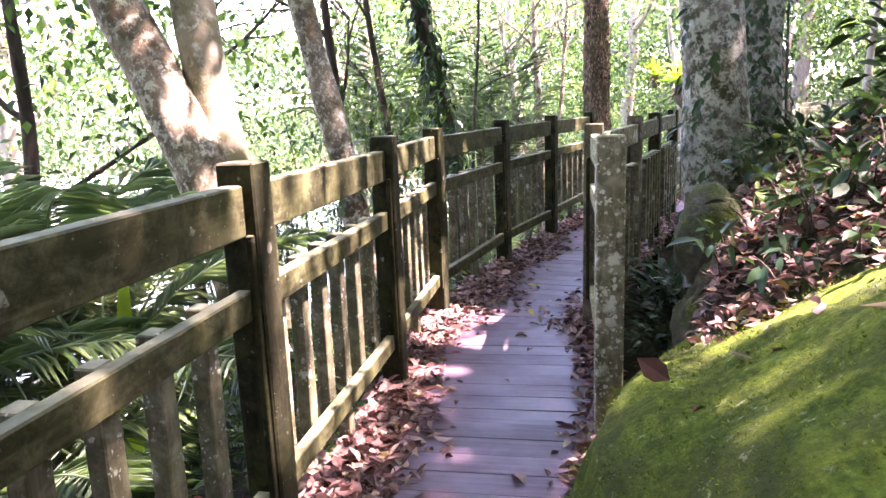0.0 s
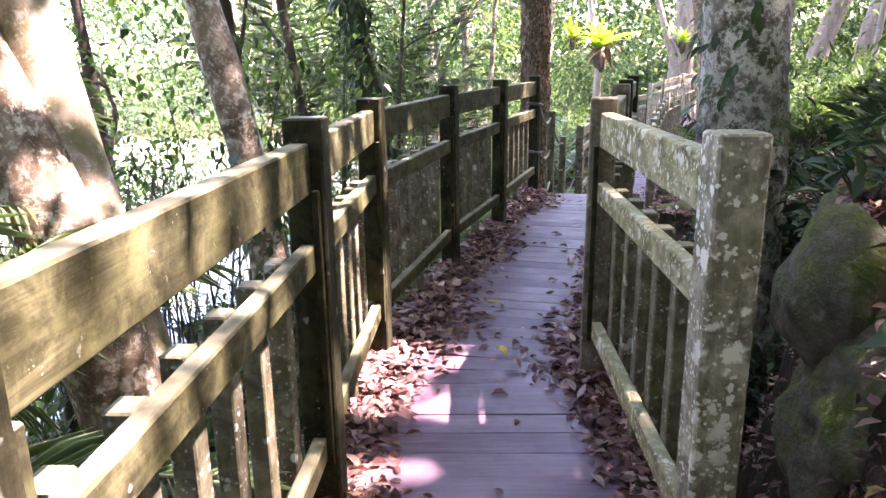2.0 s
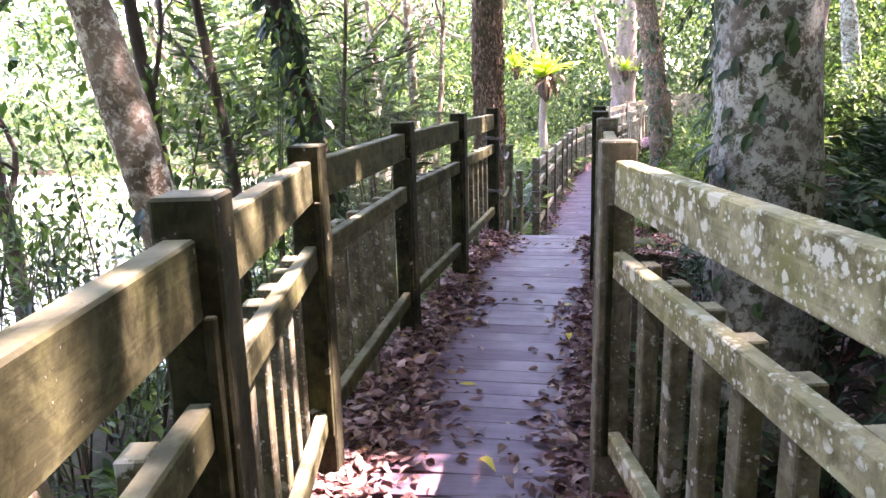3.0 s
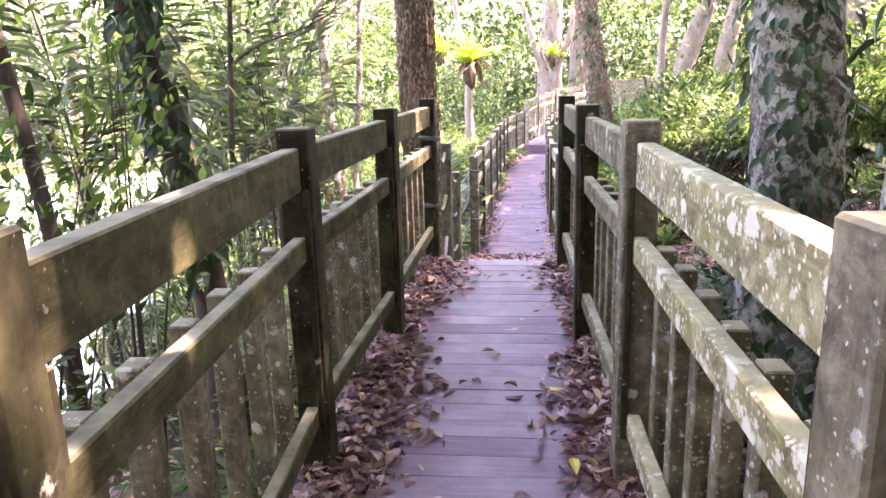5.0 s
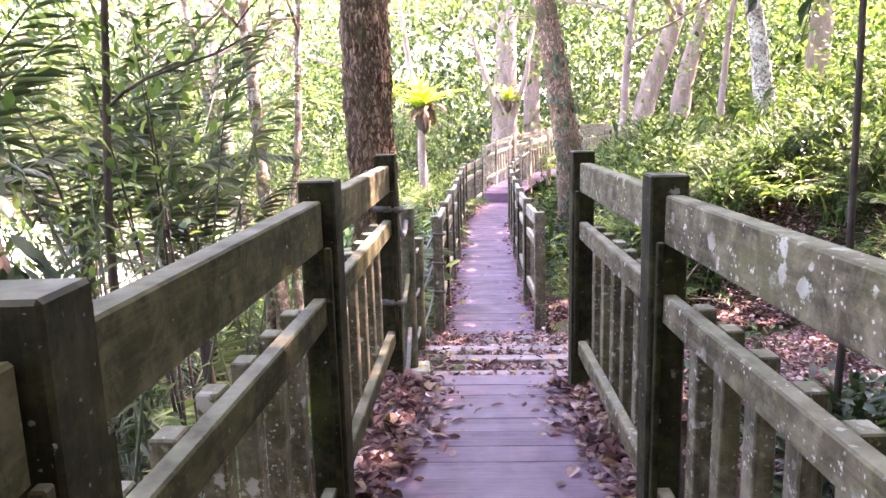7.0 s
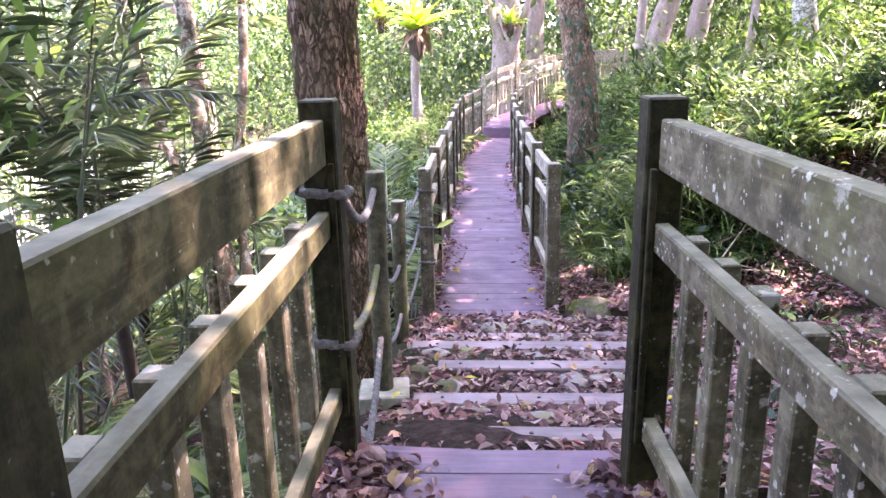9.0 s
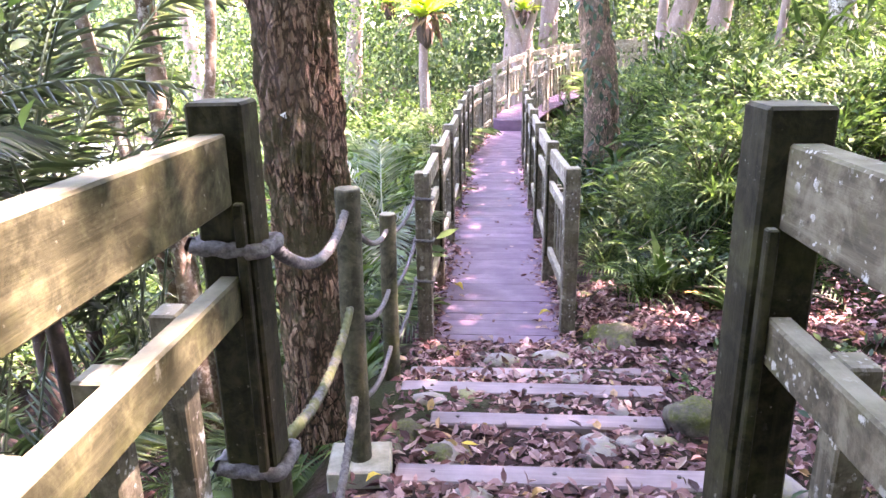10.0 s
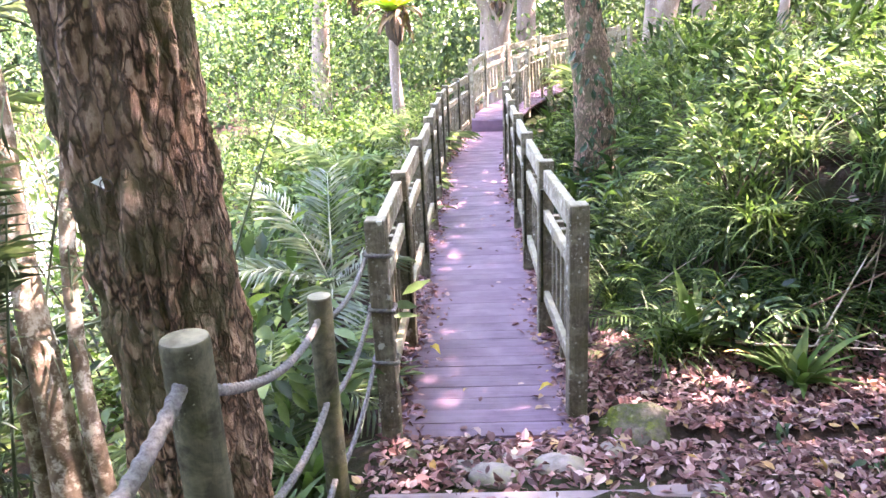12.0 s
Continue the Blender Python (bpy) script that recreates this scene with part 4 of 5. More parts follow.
for x, y, s in ((-4.6, 12.0, 0.9), (-4.6, 2.2, 0.75), (-4.9, 0.6, 0.8)):
    copy_thing(dark_palms[0], Matrix.Translation((x, y, ground(x, y) + (0.95 if y > 9.2 else 0.5) + 0.35 * (1 + math.sin(x * 31 + y * 17)))) @ Matrix.Rotation(x * 5 + y * 3, 4, "Z") @ Matrix.Scale(s, 4))
for x, y, s, up, turn in ((-3.75, 2.3, 1.0, 1.5, 0.4), (-3.6, 1.5, 0.9, 1.3, 1.9), (-4.6, 3.2, 1.1, 1.7, 3.0), (-3.15, 2.5, 0.9, 1.15, 5.1), (-2.95, 1.8, 0.75, 0.8, 2.6)):
    copy_thing(tall_palm, Matrix.Translation((x, y, ground(x, y) + up)) @ Matrix.Rotation(turn, 4, "Z") @ Matrix.Scale(s, 4))
for x, y, s, up in ((-5.0, 10.6, 1.0, 2.0), (-5.6, 9.6, 1.1, 2.2), (-4.4, 11.3, 0.95, 1.8), (-5.2, 12.3, 1.1, 2.3)):
    copy_thing(dark_palms[0], Matrix.Translation((x, y, ground(x, y) + up)) @ Matrix.Rotation(x * 5 + y * 3, 4, "Z") @ Matrix.Scale(s, 4))
# river side of the footbridge
strew(bushes, 150, rng, (-8.5, -2.75), (12.3, 32), (0.7, 1.25), off_path(1.15))
strew(ferns, 20, rng, (-3.6, -2.7), (10.8, 16), (0.6, 1.1), off_path(0.95))
strew(saplings, 22, rng, (-12, -4.0), (11, 28), (0.8, 1.3))
# bank side beyond the steps
bank = lambda x, y: x > centre(y) + 0.95 and not (9 < y < 13.3 and x < 1.9)
strew(gingers, 85, rng, (-0.7, 7), (15.5, 26), (0.6, 1.15), bank)
strew(gingers, 26, rng, (0.0, 5), (13.4, 16), (0.5, 0.8), bank)
strew(grasses, 90, rng, (-0.7, 5), (12.2, 22), (0.8, 1.4), bank)
strew(grasses, 95, rng, (-0.6, 3.0), (13.2, 17.0), (0.7, 1.4), bank)
strew(ferns, 30, rng, (-0.6, 2.4), (12.6, 16.5), (0.8, 1.3), bank)
strew(bushes, 90, rng, (-0.5, 11), (13, 34), (0.6, 1.1), bank)
strew(ferns, 40, rng, (-0.7, 6), (11.5, 24), (0.7, 1.3), bank)
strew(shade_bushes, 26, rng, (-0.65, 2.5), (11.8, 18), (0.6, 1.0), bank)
strew(bushes, 26, rng, (1.6, 9), (7.5, 13), (0.7, 1.2))
strew(grasses, 24, rng, (2.0, 5), (8, 13.5), (0.7, 1.2))
# the shaded bank beside the upper boardwalk
strew(seedlings, 130, rng, (-0.4, 2.6), (2.2, 5.2), (0.5, 0.9), lambda x, y: x > -0.25)
strew(big_seedlings, 90, rng, (-0.1, 2.0), (2.9, 4.6), (0.4, 0.75), lambda x, y: x > -0.1)
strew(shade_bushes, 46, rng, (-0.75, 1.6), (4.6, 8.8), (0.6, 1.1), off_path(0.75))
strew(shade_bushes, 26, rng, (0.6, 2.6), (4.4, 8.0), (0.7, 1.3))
strew(seedlings, 40, rng, (-0.6, 1.5), (4.6, 8.8), (0.8, 1.5), off_path(0.75))
strew(seedlings, 26, rng, (-0.6, 1.8), (9.5, 12.5), (0.6, 1.0), off_path(1.1))
strew(shade_bushes, 14, rng, (2.4, 5), (0, 6), (0.8, 1.4))


# ---- trees ----
def limbs(rng, start, heading, length, r, depth, out, tips):
    """Forked boughs from a point on the trunk."""
    p, d = Vector(start), Vector(heading).normalized()
    pts, rad, n2 = [tuple(p)], [r], 5
    for i in range(n2):
        d = (d + Vector(rng.normal(size=3)) * 0.16 + Vector((0, 0, 0.05))).normalized()
        p = p + d * length / n2
        pts.append(tuple(p))
        rad.append(r * (1 - 0.55 * (i + 1) / n2))
    out.append(tube(pts, rad, 7 if r < 0.06 else 10, 0.08, 5))
    tips.append(tuple(p))
    if depth:
        for k in range(3):
            q = pts[int(rng.integers(2, n2 + 1))]
            nd = d + Vector(rng.normal(size=3)) * 0.75
            limbs(rng, q, nd, length * rng.uniform(0.5, 0.75), r * 0.5, depth - 1, out, tips)


# gaps cut into the crowns and canopy, as the stretches that sun should reach
GAPS = [(-2.6, -1.0, 1.6, 4.9, 0.19), (-2.45, -2.1, 8.0, 8.8, 0.12), (-0.3, 1.7, 2.25, 4.5, 0.15), (-3.9, -2.9, 3.0, 4.4, 0.2), (0.0, 3.2, 13.0, 16.0, 0.3)]


def in_gap(p):
    t = (p[2] - 1.0) / sun_dir.z
    x, y = p[0] - sun_dir.x * t, p[1] - sun_dir.y * t
    return min((k for a, b2, c, d, k in GAPS if a < x < b2 and c < y < d), default=1.0)


def tree(name, trunk, radii, mat, label, seed, ridges=0.0, sides=20, rings=40, boughs=4, reach=2.4, crown=1500, leaf=0.16, spread=0.8, rough=0.12, crown_mat=None, from_top=0.5, depth=2, ivy=None):
    rng = np.random.default_rng(seed)
    base = thing(name, Matrix.Translation(trunk[0]), label, "tree", "forest trees")
    o = np.array(trunk[0])
    pts = spline(trunk, rings)
    s = np.linspace(0, 1, rings)
    rad = np.interp(s, np.linspace(0, 1, len(radii)), radii)
    foot = 1 + 0.45 * np.exp(-s * rings / 5.0)
    tv, tf = tube([tuple(p - o) for p in pts], list(rad * foot), sides, rough, 3.0, ridges, seed)
    part("trunk", mesh_of("trunk", tv, tf, mat, True), base)
    tips = []
    for k in range(boughs):
        out = []
        i = int(rings * (from_top + (1 - from_top) * (k + 1) / boughs)) - 1
        a = 2.4 * k + seed
        limbs(rng, tuple(pts[i] - o), (math.cos(a), math.sin(a), rng.uniform(0.35, 0.9)), reach * rng.uniform(0.8, 1.2), rad[i] * 0.55, depth, out, tips)
        V, F = join(*out)
        part("bough", mesh_of("bough", V, F, mat, True), base)
    if crown:
        tips = np.array(tips)
        c = tips[rng.integers(0, len(tips), crown)]
        pos = c + rng.normal(size=(crown, 3)) * np.array((spread, spread, spread * 0.6))
        clear = np.array([abs(p[0] + o[0] - centre(p[1] + o[1])) > 3.2 or p[2] + o[2] > 3.1 for p in pos])
        clear &= rng.random(crown) < np.array([in_gap(p + o) for p in pos])
        pos = pos[clear]
        crown = len(pos)
        al = unit(rng, crown) * 0.8 + np.array((0, 0, -0.35))
        L = leaf * rng.uniform(0.6, 1.2, crown)
        lv, lf = leaves(rng, pos, L, L * 0.55, al, np.array((0, 0, 1.0)) + unit(rng, crown) * 0.7, True)
        tagged(part("crown", mesh_of("crown", lv, lf, crown_mat or leaf_canopy), base), kind="stuff")
    if ivy:
        z0, z1, count, size, side = ivy
        t = rng.uniform(0, 1, count)
        zz = z0 + (z1 - z0) * t
        zs = pts[:, 2]
        cx, cy, rr = np.interp(zz, zs, pts[:, 0]), np.interp(zz, zs, pts[:, 1]), np.interp(zz, zs, rad * foot)
        a = side + rng.normal(size=count) * 1.1
        nrm = np.stack([np.cos(a), np.sin(a), np.zeros(count)], 1)
        pos = np.stack([cx, cy, zz], 1) - o + nrm * (rr + rng.uniform(0.0, 0.09, count))[:, None]
        L = size * rng.uniform(0.6, 1.3, count)
        iv, jf = leaves(rng, pos, L, L * 0.6, nrm * 0.4 + np.array((0, 0, -0.8)) + unit(rng, count) * 0.5, nrm + np.array((0, 0, 0.4)), False, 0.1)
        tagged(part("ivy", mesh_of("ivy", iv, jf, leaf_dark), base, None, "glossy dark climbing leaves"), kind="stuff")
    return base


g = ground
tree("tree", [(-2.645, 10.92, -0.95), (-2.655, 10.91, 0.5), (-2.685, 10.89, 1.6), (-2.695, 10.91, 2.9), (-2.5, 11.05, 4.6), (-2.3, 11.2, 7.5)], [0.21, 0.195, 0.185, 0.18, 0.13, 0.08], bark_red, "thick tree with furrowed reddish brown bark beside the steps", 5, 0.027, 120, 260, 5, 2.6, 3400, 0.15, 0.8, 0.05, from_top=0.42)
tree("tree", [(-3.0, 3.75, -1.0), (-3.28, 3.72, 0.3), (-3.6, 3.7, 1.2), (-4.13, 3.68, 2.2), (-4.9, 3.6, 3.6), (-5.6, 3.5, 6.0)], [0.2, 0.19, 0.17, 0.16, 0.12, 0.06], bark_brown, "leaning pale mottled tree trunk behind the railing", 6, 0.0, 40, 90, 4, 2.4, 3000, 0.16, 0.8, 0.16, from_top=0.6)
tree("tree", [(-3.05, 3.95, -1.0), (-3.33, 3.9, 0.4), (-3.52, 3.9, 1.2), (-3.72, 3.95, 2.2), (-3.8, 4.1, 3.8), (-4.0, 4.3, 6.5)], [0.17, 0.15, 0.14, 0.125, 0.1, 0.05], bark_pale, "pale tree trunk that grows beside its leaning twin", 7, 0.0, 36, 80, 3, 2.2, 2600, 0.16, 0.8, 0.14, from_top=0.6)
# brown bark in place of pale: this trunk's shade is put into its colour
tree("tree", [(-3.25, 5.4, -1.1), (-3.5, 5.4, 0.7), (-3.72, 5.4, 1.6), (-4.05, 5.4, 3.0), (-4.3, 5.5, 6)], [0.14, 0.12, 0.11, 0.1, 0.05], bark_brown, "mottled tree leaning over the slope, browner bark for its shade", 8, 0.004, 30, 80, 4, 2.2, 2600, 0.15, 0.8, 0.15, from_top=0.55, ivy=(-0.4, 0.9, 60, 0.12, -1.2))
for x, y, dx, r, sd in ((-4.2, 6.5, -0.25, 0.05, 14), (-3.72, 6.6, -0.3, 0.036, 15), (-5.0, 5.0, 0.2, 0.04, 16), (-3.9, 9.0, 0.1, 0.022, 25), (-6.2, 4.2, 0.1, 0.07, 26), (-6.8, 7.6, -0.2, 0.08, 27)):
    z = g(x, y)
    tree("slender_tree", [(x + 0.2 * dx, y, z - 0.2), (x, y, z + 1.8), (x + dx, y + 0.1, z + 3.4), (x + 1.5 * dx, y, z + 6)], [r * 1.2, r, r * 0.8, r * 0.4], bark_dark, "slender dark tree on the river slope", sd, 0, 12, 30, 5, 1.2, 700, 0.14, 0.55, 0.1, leaf_green, 0.35, 1)
tree("tree", [(-3.3, 7.45, -1.2), (-3.45, 7.4, 0.9), (-3.6, 7.4, 1.6), (-3.85, 7.45, 2.6), (-4.1, 7.5, 5.5)], [0.12, 0.1, 0.09, 0.08, 0.04], bark_dark, "dark forked tree hung with leafy climbers", 9, 0.006, 26, 80, 5, 2.0, 2600, 0.15, 0.75, 0.15, leaf_green, 0.5, ivy=(0.3, 3.0, 320, 0.14, -1.2))
tree("tree", [(-0.42, 5.28, -0.4), (-0.48, 5.27, 0.8), (-0.55, 5.25, 1.8), (-0.56, 5.3, 3.5), (-0.3, 5.4, 8)], [0.23, 0.2, 0.19, 0.18, 0.09], bark_grey, "thick grey tree trunk patched with pale lichen", 10, 0.006, 60, 140, 6, 3.2, 9000, 0.17, 1.0, 0.1, from_top=0.5, ivy=(0.1, 3.4, 190, 0.085, 3.4))
tree("tree", [(-0.24, 7.1, -0.3), (-0.3, 7.1, 1.0), (-0.35, 7.1, 2.2), (-0.1, 7.2, 4), (0.2, 7.3, 8)], [0.22, 0.19, 0.17, 0.15, 0.08], bark_grey, "ivy-clad tree trunk on the shaded bank", 11, 0.006, 40, 90, 6, 3.2, 9000, 0.17, 1.0, 0.14, from_top=0.5, ivy=(0.0, 3.4, 700, 0.085, -2.0))
tree("tree", [(2.1, 4.9, 1.2), (2.0, 4.9, 3.0), (1.9, 5.0, 4.6), (1.8, 5.1, 8)], [0.2, 0.17, 0.15, 0.07], bark_pale, "pale tree trunk high on the bank", 12, 0.0, 30, 60, 4, 3.0, 2500, 0.17, 1.0, 0.12, from_top=0.5)
tree("tree", [(0.32, 4.75, 1.0), (0.55, 4.8, 1.75), (0.95, 4.9, 2.5), (1.5, 5.0, 3.8)], [0.05, 0.045, 0.04, 0.02], bark_dark, "thin brown trunk leaning out of the leafy bank", 13, 0.0, 14, 30, 3, 1.0, 500, 0.14, 0.5, 0.1)
tree("tree", [(-0.12, 18.2, -0.95), (-0.24, 18.2, 0.8), (-0.44, 18.2, 2.0), (-0.78, 18.2, 4.0), (-0.9, 18.3, 8)], [0.26, 0.23, 0.2, 0.17, 0.08], bark_red, "brown tree wound with climbing vines beside the footbridge", 30, 0.01, 40, 90, 6, 2.8, 12000, 0.18, 0.9, 0.1, leaf_light, 0.6, ivy=(-0.3, 2.6, 150, 0.13, -1.2))
# trees with y < 2 stand unseen, their dense crowns added for shade
for x, y, dx, r, sd in ((4.6, 3.0, -0.3, 0.2, 32), (3.6, 8.6, 0.3, 0.16, 33), (6.2, 12.5, -0.5, 0.2, 34), (3.8, 14.5, -1.2, 0.14, 54), (4.2, 20.5, -1.4, 0.16, 55), (3.4, 5.4, -0.4, 0.18, 56), (3.2, 0.6, -0.3, 0.2, 57), (3.0, 11.2, -0.3, 0.12, 58), (4.8, -2.5, -0.5, 0.22, 35), (2.2, -4.5, 0.3, 0.2, 36), (-3.6, -4.0, 0.2, 0.18, 37), (-6.5, -1.0, 0.4, 0.16, 38)):
    z = g(x, y)
    tree("tree", [(x, y, z - 0.3), (x + 0.3 * dx, y, z + 2.5), (x + dx, y, z + 5), (x + 1.3 * dx, y, z + 8)], [r * 1.15, r, r * 0.8, r * 0.4], bark_grey, "tall grey forest tree on the wooded bank", sd, 0.0, 20, 36, 5, 3.2, 14000 if y < 2 else 5000 if y < 7 else 13000 if y < 13 else 4600 if y < 17 else 14000, 0.18, 1.1, 0.1, from_top=0.5)
for x, y, dx, r, h, sd in ((-1.0, 33.0, 0.1, 0.42, 11, 40), (0.2, 36.0, 0.2, 0.3, 11, 41), (3.2, 29.5, 1.3, 0.3, 10, 42), (5.5, 33, 1.0, 0.3, 11, 43), (1.8, 24.0, 0.3, 0.1, 6, 44), (3.6, 22.0, 0.5, 0.07, 6, 45), (7.5, 26, 0.3, 0.25, 10, 46), (-6.5, 31, 0.4, 0.25, 10, 47), (-8.5, 24, -0.4, 0.2, 9, 48), (-11, 17, 0.5, 0.2, 9, 49), (9.5, 19, -0.5, 0.22, 9, 50), (-14, 9, 0.4, 0.2, 9, 51), (-12.5, 3, 0.6, 0.22, 9, 52)):
    z = g(x, y)
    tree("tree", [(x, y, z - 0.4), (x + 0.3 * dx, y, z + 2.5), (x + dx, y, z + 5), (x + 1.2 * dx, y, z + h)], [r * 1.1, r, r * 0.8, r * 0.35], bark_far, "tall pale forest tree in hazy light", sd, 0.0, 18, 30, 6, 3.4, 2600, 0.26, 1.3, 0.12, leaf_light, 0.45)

for dx, r, sd, lean in ((0.0, 0.075, 64, 0.0), (0.16, 0.04, 65, 0.25), (-0.13, 0.05, 66, -0.3)):
    tree("leaning_tree", [(-3.68 + dx, 11.72, -1.5), (-3.8 + dx, 11.88, -0.16), (-3.94 + dx + 0.3 * lean, 12.08, 0.42), (-4.07 + dx + lean, 12.35, 1.25), (-4.25 + dx + 2 * lean, 12.6, 3.6)], [r * 1.3, r, r * 0.9, r * 0.8, r * 0.4], bark_brown, "leaning brown tree stem on the slope below the steps", sd, 0.003, 18, 50, 4, 1.0, 260, 0.12, 0.5, 0.2, leaf_light, 0.55, 1)

# forked pale tree with an epiphyte, and a tree with a large nest fern
fork = tree("forked_tree", [(-1.05, 30.0, -1.0), (-1.05, 30, 0.9), (-1.5, 30, 2.2), (-2.2, 30.1, 4.4)], [0.2, 0.17, 0.13, 0.07], bark_far, "pale forked tree carrying a nest fern", 60, 0.0, 16, 30, 2, 1.5, 300, 0.2, 0.7, 0.1, leaf_light, 0.8)
fv, ff = tube([(0.02, 0, 1.7), (0.35, 0, 2.7), (0.75, 0.1, 3.9), (1.0, 0.1, 5.6)], [0.13, 0.11, 0.09, 0.05], 14, 0.1)
part("fork", mesh_of("fork", fv, ff, bark_far, True), fork)


def nest_fern(at, size, seed, label, skirt=1.0, mat=None, group="epiphytes"):
    rng = np.random.default_rng(seed)
    base = thing("nest_fern", Matrix.Translation(at), label, "fern", group)
    for k in range(34):
        st = blades(rng.normal(size=(1, 3)) * 0.05 * size, size * rng.uniform(0.6, 1.1, 1), 0.16 * size * rng.uniform(0.7, 1.2, 1), rng.uniform(0, 6.28, 1), rng.uniform(0.35, 1.45, 1), rng.uniform(0.4, 1.3, 1), 6)
        part("frond", mesh_of("frond", st[0], st[1], mat or leaf_nest, True), base)
    if not skirt:
        return base
    k = 40
    dead = blades(np.c_[rng.normal(size=(k, 2)) * 0.12 * size, rng.uniform(-0.1, 0.1, k) * size], skirt * size * rng.uniform(0.4, 0.8, k), 0.09 * size * np.ones(k), rng.uniform(0, 6.28, k), rng.uniform(-0.9, 0.1, k), rng.uniform(0.6, 1.2, k), 4)
    part("withered_skirt", mesh_of("skirt", dead[0], dead[1], leaf_skirt, True), base, None, "hanging brown withered fronds")
    part("root_ball", rock_mesh((0.16 * size, 0.16 * size, 0.34 * size), bark_dark, seed, 3), base, Matrix.Translation((0, 0, -0.25 * size)))
    return base


nest_fern((-0.95, 29.9, 2.0), 0.75, 1, "bright nest fern perched in a forked tree", 0.6)
tree("tree", [(-3.7, 28.0, -1.4), (-3.8, 28, 0.3), (-3.76, 28, 1.5), (-4.1, 28.1, 3.0), (-4.5, 28.1, 6)], [0.14, 0.12, 0.1, 0.08, 0.04], bark_far, "thin pale tree carrying a large nest fern", 62, 0.0, 14, 30, 3, 2.0, 900, 0.2, 0.8, 0.1, leaf_light, 0.7)
nest_fern((-3.72, 27.95, 1.85), 1.45, 2, "large yellow-green nest fern with a withered skirt", 1.0)
nest_fern((-5.1, 30.5, 2.3), 0.9, 3, "yellow-green nest fern on a far branch", 0.7)

# strap-leaved ferns by the railings
for i, (x, y, s) in enumerate(((-2.85, 10.45, 0.55), (-2.7, 11.35, 0.5), (-3.05, 9.7, 0.5), (-2.85, 6.7, 0.5), (-3.0, 5.0, 0.45), (-2.65, 12.1, 0.42), (-2.9, 7.8, 0.4), (0.2, 12.9, 0.45), (-0.3, 13.4, 0.5))):
    nest_fern((x, y, ground(x, y) + 0.03), s, 10 + i, "rosette of broad glossy strap leaves beside the path", 0, leaf_green, "strap-leaved ferns")


# dry sticks and withered orange leaves on the bank beside the footbridge
rng = np.random.default_rng(301)
for k in range(26):
    x, y, a, L = rng.uniform(-0.5, 2.6), rng.uniform(12.7, 15.6), rng.uniform(-0.6, 0.9), rng.uniform(0.35, 1.0)
    ends = [np.array((x + d * L * math.cos(a), y + d * L * math.sin(a), 0.0)) for d in (-0.5, 0.5)]
    ends = [np.array((p[0], p[1], ground(p[0], p[1]) + rng.uniform(0.04, 0.3))) for p in ends]
    mid = 0.5 * (ends[0] + ends[1]) + rng.normal(size=3) * 0.05
    o = ends[0]
    sv, sf = tube([tuple(p - o) for p in curve_pts(ends[0], mid, ends[1], 9)], list(np.linspace(0.009, 0.003, 9)), 6, 0.15)
    tagged(part("stick", mesh_of("stick", sv, sf, bark_pale if k % 3 else leaf_skirt, True), None, Matrix.Translation(tuple(o))), "thin dry stick lying in the undergrowth", "stick", "dry sticks")
for k in range(14):
    x, y = rng.uniform(-0.4, 2.6), rng.uniform(12.9, 15.4)
    lv, lf = blades(np.zeros((1, 3)), rng.uniform(0.18, 0.34, 1), np.array([0.035]), rng.uniform(0, 6.28, 1), rng.uniform(0.6, 1.3, 1), rng.uniform(0.4, 1.6, 1), 6)
    tagged(part("withered_leaf", mesh_of("withered_leaf", lv, lf, leaf_orange, True), None, Matrix.Translation((x, y, ground(x, y) + rng.uniform(0.02, 0.2)))), "withered orange leaf blade among green grass", "leaf", "withered leaves")


# tall broad leaves beside the pale twin trunks
rng = np.random.default_rng(411)
broad = thing("broad_leaf_plant", Matrix.Translation((-3.1, 2.55, ground(-3.1, 2.55) + 0.5)), "plant with tall bright green blade leaves below the railing", "plant")
for k, (ln2, turn, rise2) in enumerate(((1.5, 2.2, 1.42), (1.2, 3.6, 1.3), (1.05, 5.0, 1.2))):
    lv, lf = blades(np.zeros((1, 3)), np.array([ln2]), np.array([0.13]), np.array([turn]), np.array([rise2]), np.array([0.25]), 8)
    part("blade", mesh_of("blade", lv, lf, leaf_nest, True), broad)
# silvery young palm beside the footbridge
silver = thing("palm", Matrix.Translation((-2.72, 13.35, ground(-2.72, 13.35))), "young palm with broad silvery feathered fronds by the footbridge", "palm", "palms")
leaf_silver = foliage("silvery_fronds", [(0.0, (0.14, 0.19, 0.15)), (0.5, (0.24, 0.29, 0.25)), (1.0, (0.36, 0.41, 0.37))], 0.25, 0.4, 0.5)
stem_top = -0.32 - ground(-2.72, 13.35)
sv, sf = tube([(0, 0, -0.2), (0.02, 0.01, 0.5 * stem_top), (0, 0, stem_top + 0.03)], [0.05, 0.042, 0.045], 10, 0.12, 9)
part("trunk", mesh_of("trunk", sv, sf, bark_dark, True), silver)
for k, (hd, rise2, droop2, ln2) in enumerate(((2.75, 1.3, 0.8, 0.95), (3.7, 0.9, 1.2, 0.9), (0.6, 0.85, 1.2, 0.6), (4.9, 0.7, 1.4, 0.8), (1.7, 1.35, 0.6, 0.9))):
    part("frond", plant_mesh("frond", frond(rng, ln2, hd, rise2, droop2, 26, 0.24, 0.022, (0, 0, stem_top), 0.25), leaf_silver), silver)

